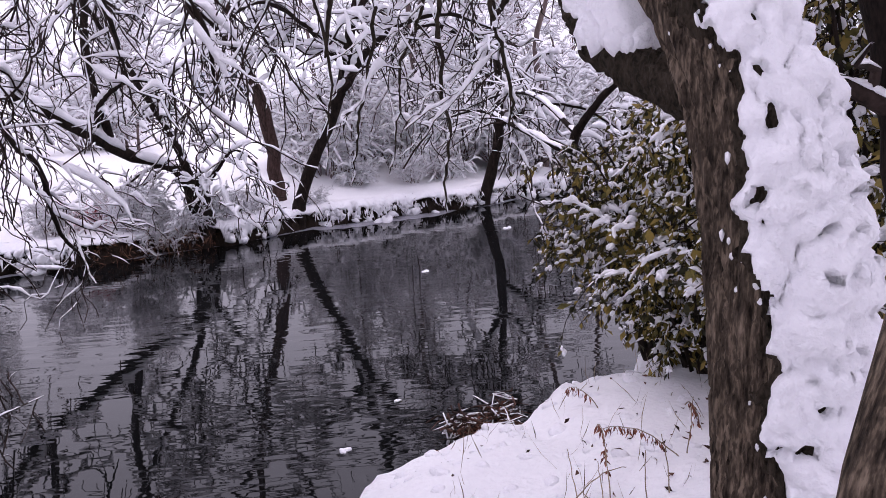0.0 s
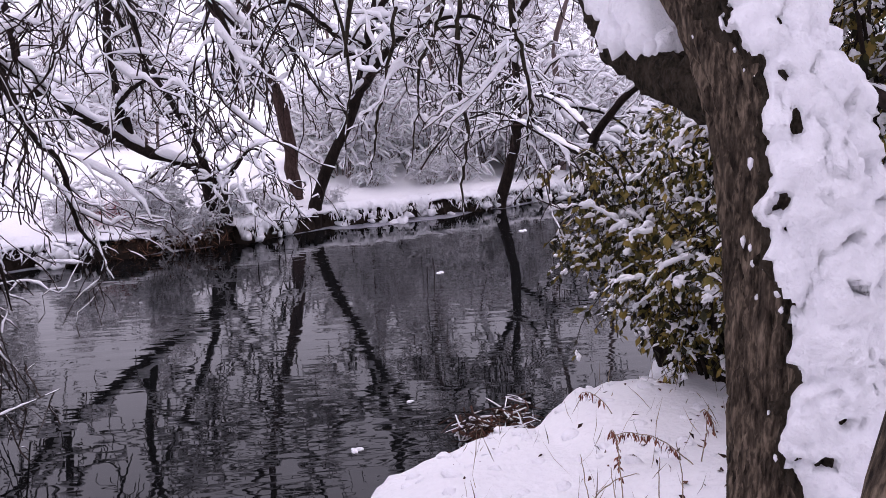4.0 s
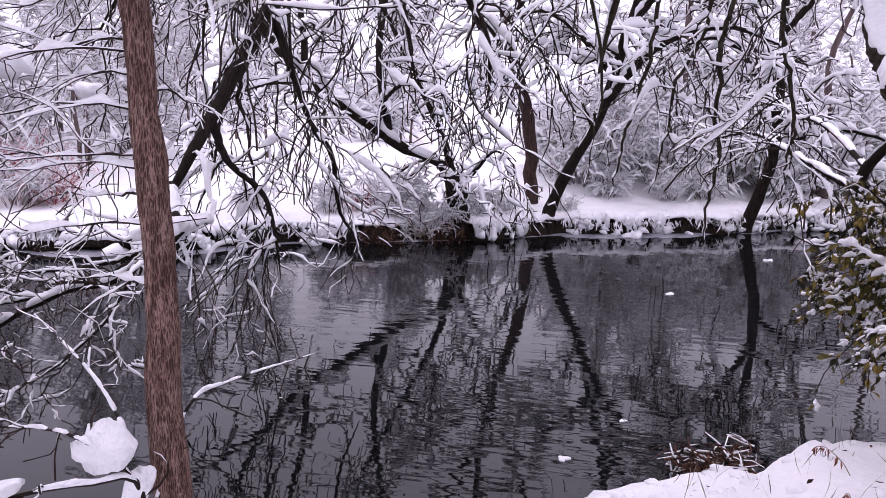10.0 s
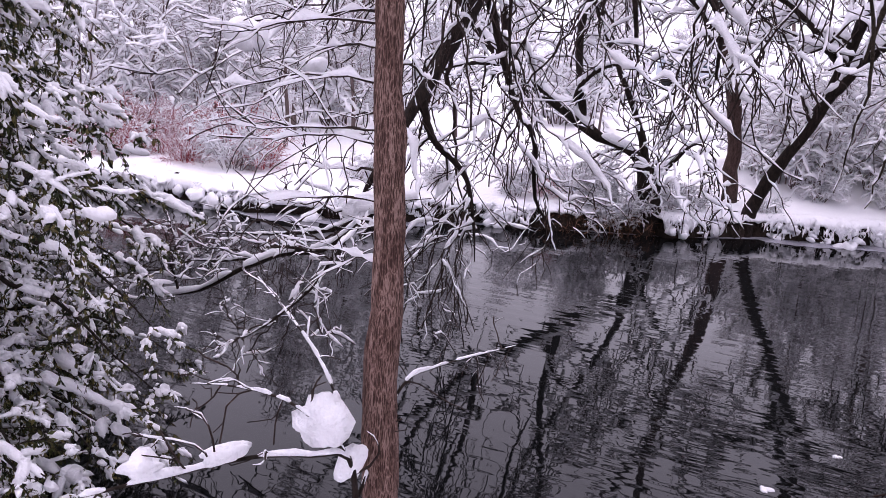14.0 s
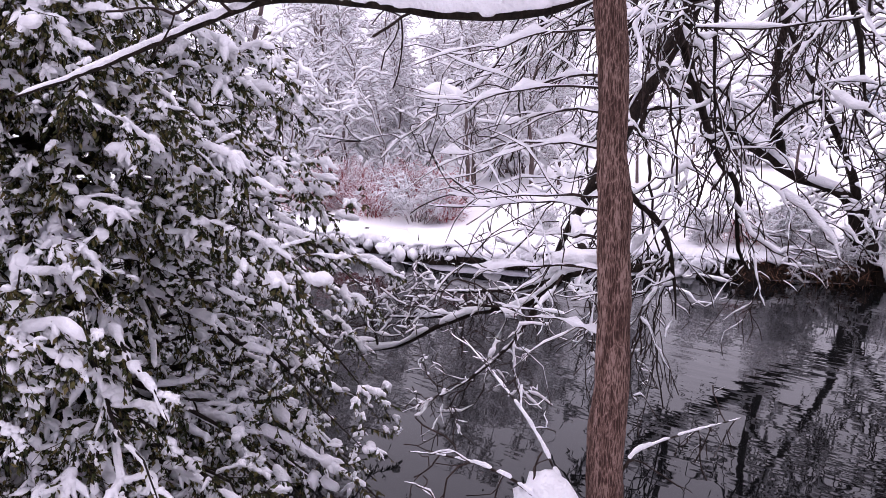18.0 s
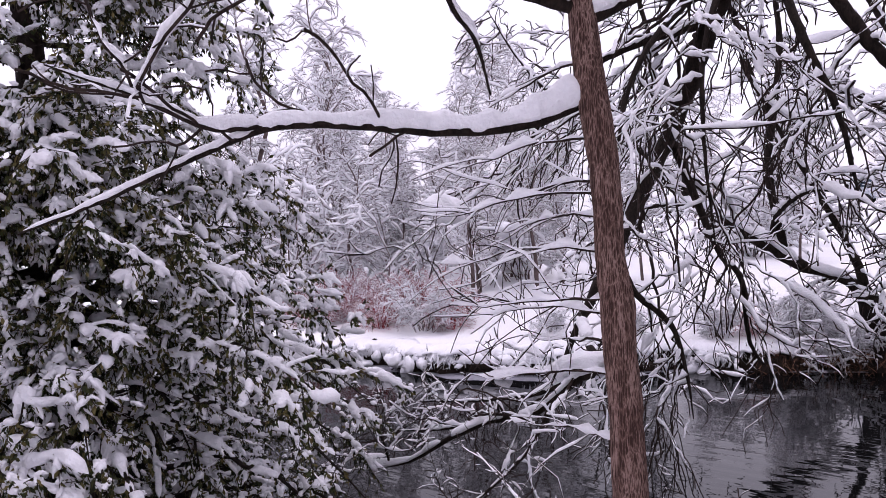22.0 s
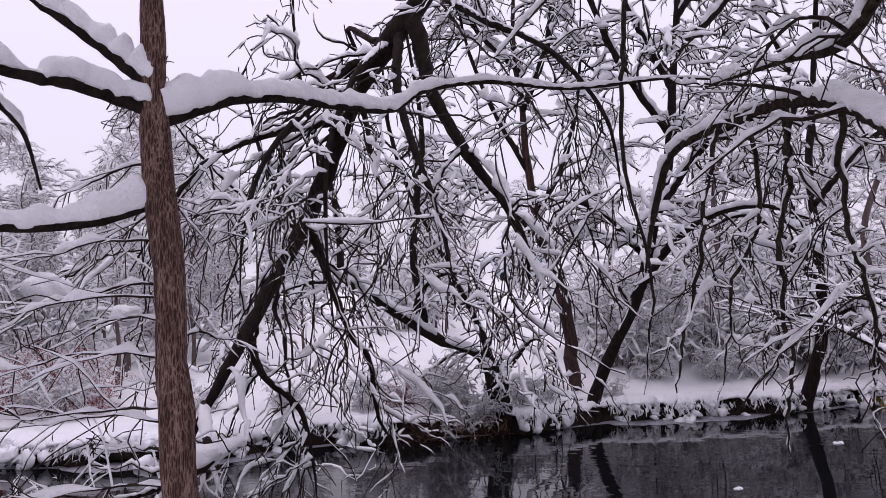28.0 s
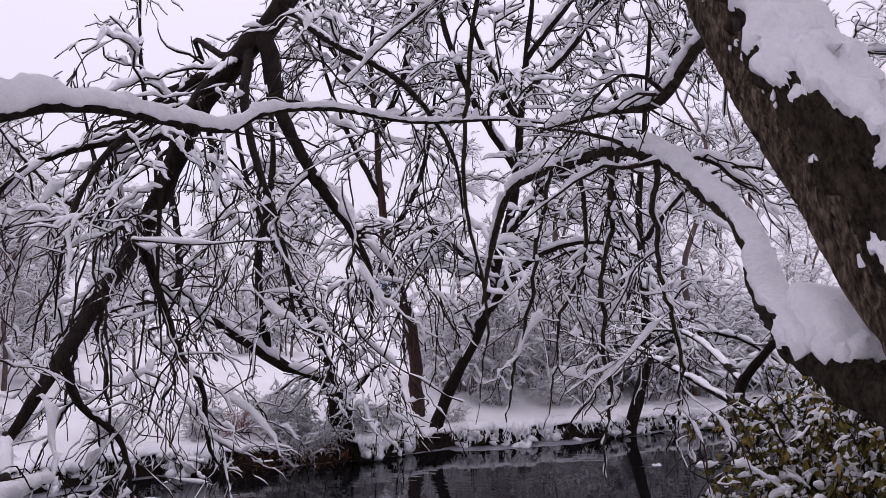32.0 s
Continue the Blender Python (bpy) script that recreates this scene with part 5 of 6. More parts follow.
    for P, n, share, k, u in ((UP, 1, clump * 0.35, 0.4, (0.4, 1.0)),):
        q, t = along(P, n, rng, u)
        m = rng.random(len(q)) < share
        q, t = np.repeat(q[m], 3, 0), np.repeat(t[m], 3, 0)
        k2 = rng.uniform(0.35, 1.2, (len(q), 1)) * snow * k
        q = q + t * rng.normal(size=(len(q), 1)) * k2 * 1.3 + rng.normal(size=q.shape) * k2 * 0.5 + np.array([0, 0, 0.35]) * k2
        heaps.append(pods(q, t * np.array([1, 1, 0.7]) + rng.normal(size=t.shape) * 0.25, rng.uniform(0.7, 1.3, (len(q), 3)) * np.array([[1.5, 0.9, 0.62]]) * k2, rng, 1, 0.36))
    tagged(link_mesh("snow", *joined(heaps), SNOW, base, "clotted snow on the sprays"), kind="stuff")
    return base


def cedar_limbs(rng):
    tp, tr = smooth_line([(0, 0, -0.5, 0.13), (0.03, -0.02, 1.0, 0.11), (0.08, -0.05, 2.2, 0.09), (0.05, -0.1, 3.6, 0.06), (0.0, -0.1, 5.6, 0.02)], 40)
    n = 245
    zz = np.concatenate([rng.uniform(-0.3, 2.6, 130), rng.uniform(-0.3, 0.9, 30), rng.uniform(1.9, 5.3, n - 160)])
    az = rng.uniform(0, 2 * np.pi, n)
    az = np.where(rng.random(n) < 0.72, rng.uniform(-1.9, 1.9, n) - 0.05, az)
    reach = np.interp(zz, [-0.2, 0.8, 1.6, 2.6, 3.6, 5.4], [2.0, 1.95, 1.75, 1.2, 1.2, 0.75]) * rng.uniform(0.6, 1.05, n)
    s = np.linspace(0, 1, 12)
    d = np.stack([np.cos(az), np.sin(az), rng.uniform(-0.16, 0.16, n)], 1)
    start = np.stack([np.interp(zz, tp[:, 2], tp[:, 0]), np.interp(zz, tp[:, 2], tp[:, 1]), zz], 1)
    P = start[:, None] + d[:, None] * (reach[:, None] * s)[..., None]
    P[..., 2] -= (rng.uniform(0.1, 0.36, n) * reach)[:, None] * s**3.5
    w = rng.normal(size=P.shape) * 0.02
    w[:, 0] = 0
    P += np.cumsum(w, axis=1)
    return (tp, tr), (P, (0.016 * reach / 1.5 + 0.006)[:, None] * (1.1 - s)[None])


leafy("evergreen_tree", (-4.55, 1.65, 0.5), "dense dark evergreen tree with drooping sprays clotted with snow", "tree", cedar_limbs, 3, LEAF_EVER,
      dict(count=14, u=(0.12, 1.0), angle=(30, 80), length=(0.15, 0.42), droop=0.35, shrink=0.5, wig=0.05, k=6), 40, 0.036, 0.36, 0.038, 0.84, fans=1.0)


def shrub_limbs(high, wide, n, lean):
    def make(rng):
        az = rng.uniform(0, 2 * np.pi, n)
        s = np.linspace(0, 1, 12)
        out = rng.uniform(0.15, 1.15, n) * wide
        up = high * rng.uniform(0.22, 1.05, n)
        st = np.stack([np.cos(az), np.sin(az), 0 * az], 1) * 0.12
        P = st[:, None] + np.stack([np.cos(az) * out, np.sin(az) * out, 0 * az], 1)[:, None] * (s**1.3)[None, :, None] + np.array(lean)[None, None] * s[None, :, None] ** 1.5
        P[..., 2] += (up[:, None] * (s - 0.52 * s**3)) * 1.35
        w = rng.normal(size=P.shape) * 0.025
        w[:, 0] = 0
        P += np.cumsum(w, axis=1)
        return None, (P, 0.013 * (1.15 - s)[None] * np.ones((n, 1)))
    return make


# the last one stands out of view, added to block low sky light
for at, hi, wi, n, ln, sd in (((2.55, 4.75, 0.2), 2.6, 0.70, 44, (-0.12, -0.15, 0), 5), ((2.45, 4.05, 0.4), 2.35, 0.72, 46, (-0.05, 0.1, 0), 16), ((2.9, 4.9, 0.3), 2.2, 0.9, 26, (0, -0.1, 0), 6), ((3.0, 3.7, 0.6), 2.2, 0.9, 24, (0, -0.2, 0), 7), ((2.50, 2.75, 0.8), 3.1, 0.8, 52, (0.05, 0, 0), 8), ((3.3, 0.9, 1.2), 2.6, 0.9, 22, (0, 0, 0), 9)):
    leafy("leafy_shrub", at, "shrub with hanging yellow-green leaves, dusted with snow", "shrub", shrub_limbs(hi, wi, n, ln), sd, LEAF_OLIVE,
          dict(count=10, u=(0.2, 1.0), angle=(30, 80), length=(0.15, 0.42), droop=0.4, shrink=0.55, wig=0.07, k=6), 10, 0.064, 0.44, 0.030, 0.70, fans=0.66, group="leafy shrubs on the near bank")

# dark trunk behind the old tree
limbs = [[(2.10, 1.85, 0.6, 0.11), (1.99, 1.86, 1.6, 0.095), (1.85, 1.90, 2.3, 0.09), (1.76, 1.93, 2.8, 0.08), (1.70, 1.95, 3.6, 0.06), (1.7, 2.0, 4.6, 0.04), (1.75, 2.0, 5.6, 0.01)]]
limbs += [[(1.75, 1.9, 3.5, 0.03), (2.0, 2.4, 3.9, 0.022), (2.2, 3.0, 4.1, 0.014), (2.3, 3.5, 4.0, 0.005)]]
limb_tree("dark_tree", (2.15, 1.9, 0.7), "dark smooth trunk standing among the snowy shrubs", limbs, BARK_DARK, BARK_DARK, TWIG, 71, [dict(count=7, u=(0.3, 1.0), angle=(30, 70), length=(0.3, 0.7), droop=0.25, shrink=0.4, wig=0.05, k=8), dict(count=4, length=(0.15, 0.4), droop=0.15, shrink=0.6, k=5)], 0.05, twig_snow=0.012)

# leaning stem among the shrubs at the waterside
limbs = [[(2.5, 4.9, 0.1, 0.05), (2.2, 5.1, 1.0, 0.045), (2.0, 5.45, 1.75, 0.042), (2.08, 5.35, 2.1, 0.034), (2.3, 5.1, 2.4, 0.02), (2.5, 4.95, 2.55, 0.006)]]
limbs += [[(2.0, 5.5, 1.8, 0.028), (1.75, 6.2, 2.0, 0.022), (1.55, 7.0, 2.15, 0.016), (1.3, 7.9, 2.05, 0.007)]]
limbs += [[(2.05, 5.45, 1.95, 0.022), (1.95, 6.3, 2.25, 0.018), (1.85, 7.2, 2.3, 0.013), (1.6, 8.1, 2.15, 0.005)]]
limb_tree("waterside_tree", (2.35, 4.95, 0.2), "dark leaning stem at the waterside among leafy shrubs", limbs, BARK_DARK, BARK_DARK, TWIG, 67, [dict(count=8, u=(0.35, 1.0), angle=(30, 60), length=(0.4, 0.9), droop=0.2, shrink=0.5, wig=0.05, only=slice(1, 3)), dict(count=6, length=(0.15, 0.4), droop=0.15, shrink=0.6, k=5)], 0.026, twig_snow=0.012)

# ---------------------------------------------------------------- low boughs over the water
limbs = [[(-2.66, 4.28, 1.72, 0.02), (-2.3, 3.75, 1.62, 0.024), (-2.12, 3.52, 1.54, 0.025), (-2.25, 3.5, 1.46, 0.024), (-2.57, 3.54, 1.22, 0.021), (-2.92, 3.55, 1.12, 0.018), (-3.27, 3.52, 0.94, 0.016), (-3.58, 3.52, 0.76, 0.014), (-3.94, 3.43, 0.66, 0.006)]]
limbs += [[(-2.25, 3.5, 1.47, 0.018), (-2.63, 3.63, 1.31, 0.015), (-3.09, 3.66, 1.21, 0.011), (-3.58, 3.65, 1.15, 0.005)]]
limbs += [[(-2.41, 3.52, 1.33, 0.016), (-2.55, 3.44, 1.03, 0.012), (-2.74, 3.3, 0.8, 0.009), (-2.9, 3.18, 0.66, 0.004)]]
limbs += [[(-2.97, 3.54, 1.11, 0.013), (-3.36, 3.57, 1.0, 0.010), (-3.7, 3.54, 0.95, 0.005)]]
limbs += [[(-3.72, 3.48, 0.72, 0.009), (-3.76, 3.46, 0.89, 0.008), (-3.80, 3.43, 1.0, 0.003)]]
limb_tree("fallen_bough", (-2.0, 3.6, 0.0), "fallen snowy bough reaching low over the dark water", limbs, BARK_DARK, BARK_DARK, TWIG, 51, [dict(count=8, u=(0.15, 1.0), angle=(30, 60), length=(0.25, 0.65), droop=0.15, shrink=0.5, wig=0.11, k=12, curl=0.35), dict(count=4, length=(0.1, 0.3), droop=0.1, shrink=0.6, wig=0.11, k=8, curl=0.35), dict(count=2, length=(0.06, 0.16), shrink=0.7, k=4)], 0.040, twig_snow=0.010, branch_snow=0.42, keep=0.65, roll=(0.045, 1.9, (0.35, 0.85)))
limbs = [[(-1.14, 1.66, 0.2, 0.014), (-1.11, 1.66, 0.8, 0.012), (-1.12, 1.64, 1.13, 0.009), (-1.19, 1.53, 1.18, 0.0065), (-1.28, 1.40, 1.21, 0.006), (-1.31, 1.23, 1.25, 0.0055), (-1.33, 1.06, 1.29, 0.005), (-1.36, 0.9, 1.32, 0.003)]]
limbs += [[(-1.13, 1.64, 1.15, 0.006), (-1.20, 1.59, 1.25, 0.0055), (-1.35, 1.60, 1.29, 0.0042), (-1.56, 1.62, 1.27, 0.0032), (-1.72, 1.59, 1.25, 0.002)]]
limbs += [[(-1.14, 1.65, 1.2, 0.005), (-1.31, 1.81, 1.26, 0.0042), (-1.57, 2.0, 1.33, 0.0035), (-2.09, 2.34, 1.40, 0.002)]]
limbs += [[(-1.11, 1.68, 1.0, 0.006), (-1.12, 1.92, 1.26, 0.005), (-1.14, 2.25, 1.23, 0.004), (-1.07, 2.94, 1.12, 0.002)]]
limb_tree("bent_sapling", (-1.14, 1.62, 0.3), "bent sapling at the water's edge weighed down by snow", limbs, BARK_DARK, BARK_DARK, TWIG, 53, [dict(count=6, u=(0.25, 1.0), angle=(30, 70), length=(0.1, 0.3), droop=0.1, shrink=0.55, wig=0.06), dict(count=2, length=(0.06, 0.14), droop=0.1, shrink=0.7, wig=0.07, k=4)], 0.012, twig_snow=0.003, rmin=0.0018, keep=0.4, branch_snow=0.35)
rs = np.random.default_rng(88)
for at, sz, way in (((-1.19, 1.60, 1.26), (0.090, 0.06, 0.088), (-0.9, 0.1, 0.35)), ((-1.335, 1.06, 1.325), (0.050, 0.036, 0.034), (-0.1, -1.0, 0.2)), ((-1.30, 1.30, 1.262), (0.11, 0.032, 0.026), (-0.1, -1.0, 0.2)), ((-1.13, 1.66, 1.12), (0.07, 0.035, 0.04), (0.1, 0.1, 1.0))):
    lump = thing("snow_lump", at, "smooth lump of snow caught on the bent sapling", "snow", "snow lumps on the sapling")
    link_mesh("snow", *pods(np.zeros((1, 3)), np.array([way]), np.array([sz]) * 0.88, rs, 3, 0.26, 0.7), SNOW, lump)

for at, sz, way in (((-3.28, 3.62, 2.47), (0.17, 0.09, 0.085), (-0.9, 0.3, 0.05)), ((-2.95, 3.9, 2.30), (0.085, 0.06, 0.055), (-0.9, 0.3, 0.0)), ((-2.26, 3.52, 1.53), (0.19, 0.08, 0.07), (-0.9, 0.1, -0.25))):
    lump = thing("snow_pad", at, "rounded pad of snow caught on fine boughs over the river", "snow", "snow pads on the boughs")
    link_mesh("snow", *pods(np.zeros((1, 3)), np.array([way]), np.array([sz]), rs, 3, 0.20, 0.85), SNOW, lump)

# ---------------------------------------------------------------- banks
re = np.random.default_rng(99)


def edge_points(x0, x1, n, inset):
    x = np.sort(re.uniform(x0, x1, n))
    wob = 0.12 * np.sin(x * 2.9) + 0.07 * np.sin(x * 7.3 + 1)
    return x, far_edge(x) - wob + inset


# dark undercut earth below the snow
ex = np.arange(-13, 14, 0.1)
ey = far_edge(ex) - 0.12 * np.sin(ex * 2.9) - 0.07 * np.sin(ex * 7.3 + 1)
prof = [(0.10, -0.3), (-0.02, 0.0), (-0.01, 0.10), (0.05, 0.20), (0.16, 0.30), (0.45, 0.33)]
BV = np.stack([np.stack([ex, ey + a + re.normal(size=len(ex)) * 0.03, b + re.normal(size=len(ex)) * 0.025 + 0 * ex], 1) for a, b in prof], 1)
bank = link_mesh("bank_face", BV.reshape(-1, 3), [ring_faces(1, len(ex), len(prof), False)], EARTH)
tagged(bank, "dark undercut earth of the far river bank", "bank", kind="structure")

# snow roll on the edge, hanging in uneven tufts over the dark earth
fx = np.arange(-13, 13.5, 0.028)
fy = far_edge(fx) - 0.12 * np.sin(fx * 2.9) - 0.07 * np.sin(fx * 7.3 + 1)
nf = len(fx)
soft = np.convolve(re.normal(size=nf), np.ones(9) / 9, "same")
tuft = np.convolve(re.random(nf), np.ones(3) / 3, "same")
deep = np.clip(-0.15 + 0.9 * np.sin(fx * 1.3 + 2 * np.sin(fx * 0.6)) + 0.8 * soft * 3, 0.10, 1.0)
hang = 0.012 + (0.34 * np.clip(tuft - 0.38, 0, 1) * 2.0) * deep
hang = np.where((fx > -3.8) & (fx < -1.7), hang * 0.6, hang)
lip = 0.05 + 0.06 * np.convolve(re.random(nf), np.ones(5) / 5, "same")
top = 0.40 + 0.05 * np.convolve(re.normal(size=nf), np.ones(7) / 7, "same")
prof = [(0.62, top - 0.02), (0.3, top + 0.015), (0.05, top + 0.01), (-lip * 0.7, top - 0.05), (-lip, top - 0.06 - hang * 0.55), (-lip * 0.8, top - 0.08 - hang), (0.02, top - 0.07 - hang * 0.8), (0.22, top - 0.12)]
FV = np.stack([np.stack([fx + re.normal(size=nf) * 0.006, fy + a, np.maximum(b, 0.004) + 0 * fx], 1) for a, b in prof], 1)
caps = link_mesh("bank_snow", FV.reshape(-1, 3), [ring_faces(1, nf, len(prof))], SNOW)
tagged(caps, "roll of snow hanging in tufts over the far river edge", "snow", kind="stuff")

x, y = edge_points(-12.5, 13, 560, 0)
patch = np.sin(x * 1.9) + np.sin(x * 4.3 + 1) + re.normal(size=len(x)) * 0.5
m = (patch > -0.3) & ~((x > -3.8) & (x < -1.8))
x, y = x[m], y[m]
hz = re.uniform(0.0, 0.34, len(x))
q = np.stack([x, y - 0.14 + hz * 0.35 + re.normal(size=len(x)) * 0.05, hz], 1)
sz = re.uniform(0.03, 0.11, (len(x), 1)) * re.uniform(0.6, 1.4, (len(x), 3)) * np.array([[1.3, 0.8, 0.8]])
tagged(link_mesh("snow_tufts", *lumps(q, sz, re, 2, 0.33), SNOW), "uneven snow caught in the grass of the bank", "snow", kind="stuff")

# dead grass and roots that hang over the edge
x, y = edge_points(-12.5, 13, 4200, 0)
q = np.stack([x, y + re.uniform(-0.05, 0.22, len(x)), re.uniform(0.12, 0.38, len(x))], 1)
way = np.stack([re.normal(size=len(x)) * 0.35, -0.35 + re.normal(size=len(x)) * 0.25, -1 + re.normal(size=len(x)) * 0.45], 1)
tagged(link_mesh("bank_grass", *blades(q, way, re.uniform(0.12, 0.32, len(x)), re.uniform(0.010, 0.030, len(x)), re), EARTH), "dark matted grass and roots hanging over the water", "grass", kind="stuff")
# hanging grass that holds snow
x, y = edge_points(-12.5, 13, 3600, 0)
m = (np.sin(x * 2.3) + np.sin(x * 5.1 + 2) + re.normal(size=len(x)) * 0.8 > -0.5) & ~((x > -3.7) & (x < -1.8))
x, y = x[m], y[m]
q = np.stack([x, y + re.uniform(-0.12, 0.12, len(x)), re.uniform(0.22, 0.42, len(x))], 1)
way = np.stack([re.normal(size=len(x)) * 0.3, -0.55 + re.normal(size=len(x)) * 0.25, -0.9 + re.normal(size=len(x)) * 0.3], 1)
tagged(link_mesh("snowy_grass", *blades(q, way, re.uniform(0.08, 0.28, len(x)), re.uniform(0.018, 0.05, len(x)), re, 0.6), SNOW), "snow-coated grass hanging over the bank", "grass", kind="stuff")
# brown brush beside the stump
x = re.uniform(-3.6, -1.95, 420)
q = np.stack([x, far_edge(x) + re.uniform(-0.35, 0.3, 420), re.uniform(0.0, 0.35, 420)], 1)
way = np.stack([re.normal(size=420) * 0.8, -0.5 + re.normal(size=420) * 0.4, re.normal(size=420) * 0.7 - 0.1], 1)
tagged(link_mesh("brown_brush", *blades(q, way, re.uniform(0.10, 0.34, 420), re.uniform(0.006, 0.018, 420), re, 0.4), LEAF_DEAD), "tangle of brown dead leaves and roots under the bank", "brush", kind="stuff")

# slush along the far edge
sx = np.arange(-10.5, 8, 0.12)
sy = far_edge(sx)
wd = 0.30 + 0.22 * np.sin(sx * 0.9 + 1) + 0.12 * np.sin(sx * 4.1) + re.normal(size=len(sx)) * 0.03
wd = np.clip(np.where((sx > -5.2) & (sx < -0.4), wd * 0.25, wd), 0.05, None)
SV = np.stack([np.stack([sx, sy + 0.2, 0 * sx + 0.005], 1), np.stack([sx, sy - wd * 0.5, 0 * sx + 0.006], 1), np.stack([sx, sy - wd, 0 * sx + 0.003], 1)], 1)
tagged(link_mesh("slush", SV.reshape(-1, 3), [ring_faces(1, len(sx), 3, False)], ICE), "thin grey slush along the far waterline", "ice", kind="structure")

# snow-covered log at the far waterline
log = thing("log", (-7.2, 9.15, 0.1), "fallen log under a smooth roll of snow at the waterline", "log")
lp, lr = smooth_line([(-1.05, -0.30, 0.03, 0.085), (-0.4, -0.1, 0.04, 0.09), (0.3, 0.12, 0.05, 0.09), (1.1, 0.45, 0.07, 0.085)], 40)
link_mesh("trunk", *tubes(lp[None], lr[None], 10), BARK_DARK, log)
link_mesh("snow", *ridges(lp[None], lr[None], 0.13, re, rough=0.15, sides=8, wide=0.3), SNOW, log, "smooth roll of snow on the log")

# red-stemmed shrubs and straw on the far left bank
reds = [thicket(s, 1.3, 1.0, 34, "red-stemmed shrub standing in the snow", TWIG_RED, "red shrubs on the far bank", 0.18) for s in (21, 22)]
for (x, y, k), src in zip(((-9.7, 10.25, 0.72), (-11.2, 9.5, 0.6)), reds):
    src.matrix_basis = Matrix.LocRotScale((x, y, ground_at(x, y) - 0.05), None, Vector((k, k, k)))
plant(reds, -10.2, 9.95, 0.55)
plant(reds, -12.0, 9.9, 0.7)
for x, y, k in ((-9.0, 10.6, 0.6), (-10.0, 11.2, 0.8), (-11.4, 10.6, 0.75), (-12.6, 10.8, 0.8), (-13.4, 10.2, 0.6)):
    plant(reds, x, y, k)
plant(reds, -10.6, 10.8, 0.7)
plant(reds, -3.9, 12.4, 0.4)

# ---------------------------------------------------------------- near bank details
RUST = surface("rust_brown_leaf", [(0.3, (0.10, 0.032, 0.022)), (0.7, (0.30, 0.12, 0.075))], 8, rough=0.8, bump=0, island=0.5)
for (x, y), (dx, dy, dz), arch, leaves in (((1.18, 2.42), (0.14, 0.62, 0.10), 0.10, 46), ((1.62, 2.72), (-0.30, 0.22, 0.08), 0.07, 60), ((1.98, 3.45), (-0.10, -0.42, 0.03), 0.10, 40), ((1.55, 3.55), (-0.12, 0.22, 0.04), 0.06, 26), ((1.02, 2.30), (0.06, 0.34, 0.16), 0.03, 0), ((1.10, 2.28), (0.07, 0.28, 0.14), 0.02, 0),
                                      ((1.05, 2.55), (0.30, 0.10, 0.10), 0.05, 0), ((1.30, 2.35), (0.02, 0.12, 0.26), 0.02, 0), ((1.42, 2.42), (0.0, 0.1, 0.24), 0.02, 0), ((1.66, 2.75), (0.02, 0.0, 0.30), 0.02, 6)):
    z0 = ground_at(x, y)
    weed = thing("dry_weed", (x, y, z0), "withered brown weed bowed over the snow" if leaves else "thin dry grass stalk standing in the snow", "weed", "withered weeds on the near bank")
    s = np.linspace(0, 1, 12)[:, None]
    p = np.array([[dx, dy, dz]]) * s + np.array([[0, 0, 4 * arch]]) * s * (1 - s) + np.cumsum(re.normal(size=(12, 3)), axis=0) * 0.003 - np.array([[0, 0, 0.03]])
    link_mesh("stem", *tubes(p[None], np.linspace(0.003, 0.0016, 12)[None], 5), STRAW, weed)
    if leaves:
        q, t = along(p[None], leaves, re, (0.25, 1.0))
        way = np.stack([re.normal(size=leaves) * 0.3, re.normal(size=leaves) * 0.3, -np.ones(leaves)], 1)
        tagged(link_mesh("foliage", *blades(q, way, re.uniform(0.025, 0.06, leaves), re.uniform(0.006, 0.014, leaves), re), RUST, weed), kind="stuff")
n = 120
x = re.uniform(0.5, 2.4, n)
y = near_edge(x) - re.uniform(0.3, 2.4, n)
q = np.stack([x, y, ground_height(x, y) - 0.02], 1)
way = np.stack([re.normal(size=n) * 0.5, re.normal(size=n) * 0.5, np.ones(n)], 1)
tagged(link_mesh("grass", *blades(q, way, re.uniform(0.06, 0.26, n), re.uniform(0.003, 0.006, n), re, 0.14), STRAW), "sparse dry grass blades poking through the snow", "grass", kind="stuff")
# clods of snow and fallen bits of leaf on the near bank
rc = np.random.default_rng(131)
n = 150
x = rc.uniform(0.35, 2.3, n)
d = np.where(rc.random(n) < 0.35, rc.uniform(-0.02, 0.15, n), rc.uniform(0.2, 2.2, n))
y = near_edge(x) - d
k = rc.uniform(0.012, 0.045, (n, 1))
q = np.stack([x, y, ground_height(x, y)], 1) - np.array([[0, 0, 0.2]]) * k
tagged(link_mesh("snow_clods", *lumps(q, k * rc.uniform(0.7, 1.4, (n, 3)) * np.array([[1.2, 1.2, 0.55]]), rc, 2, 0.25), SNOW), "small clods of snow fallen on the near bank", "snow", kind="stuff")
n = 70
x = np.concatenate([rc.normal(1.62, 0.22, 40), rc.uniform(0.6, 2.2, 30)])
y = np.concatenate([rc.normal(2.55, 0.35, 40), near_edge(x[40:]) - rc.uniform(0.3, 2.2, 30)])
q = np.stack([x, y, ground_height(x, y) + 0.004], 1)
way = np.stack([rc.normal(size=n), rc.normal(size=n), rc.uniform(0.0, 0.35, n)], 1)
tagged(link_mesh("fallen_leaves", *blades(q, way, rc.uniform(0.015, 0.06, n), rc.uniform(0.010, 0.022, n), rc, 0.3), DRIFT), "scraps of dead leaf lying on the snow", "leaves", kind="stuff")
n = 130
x = rc.uniform(0.85, 1.22, n)
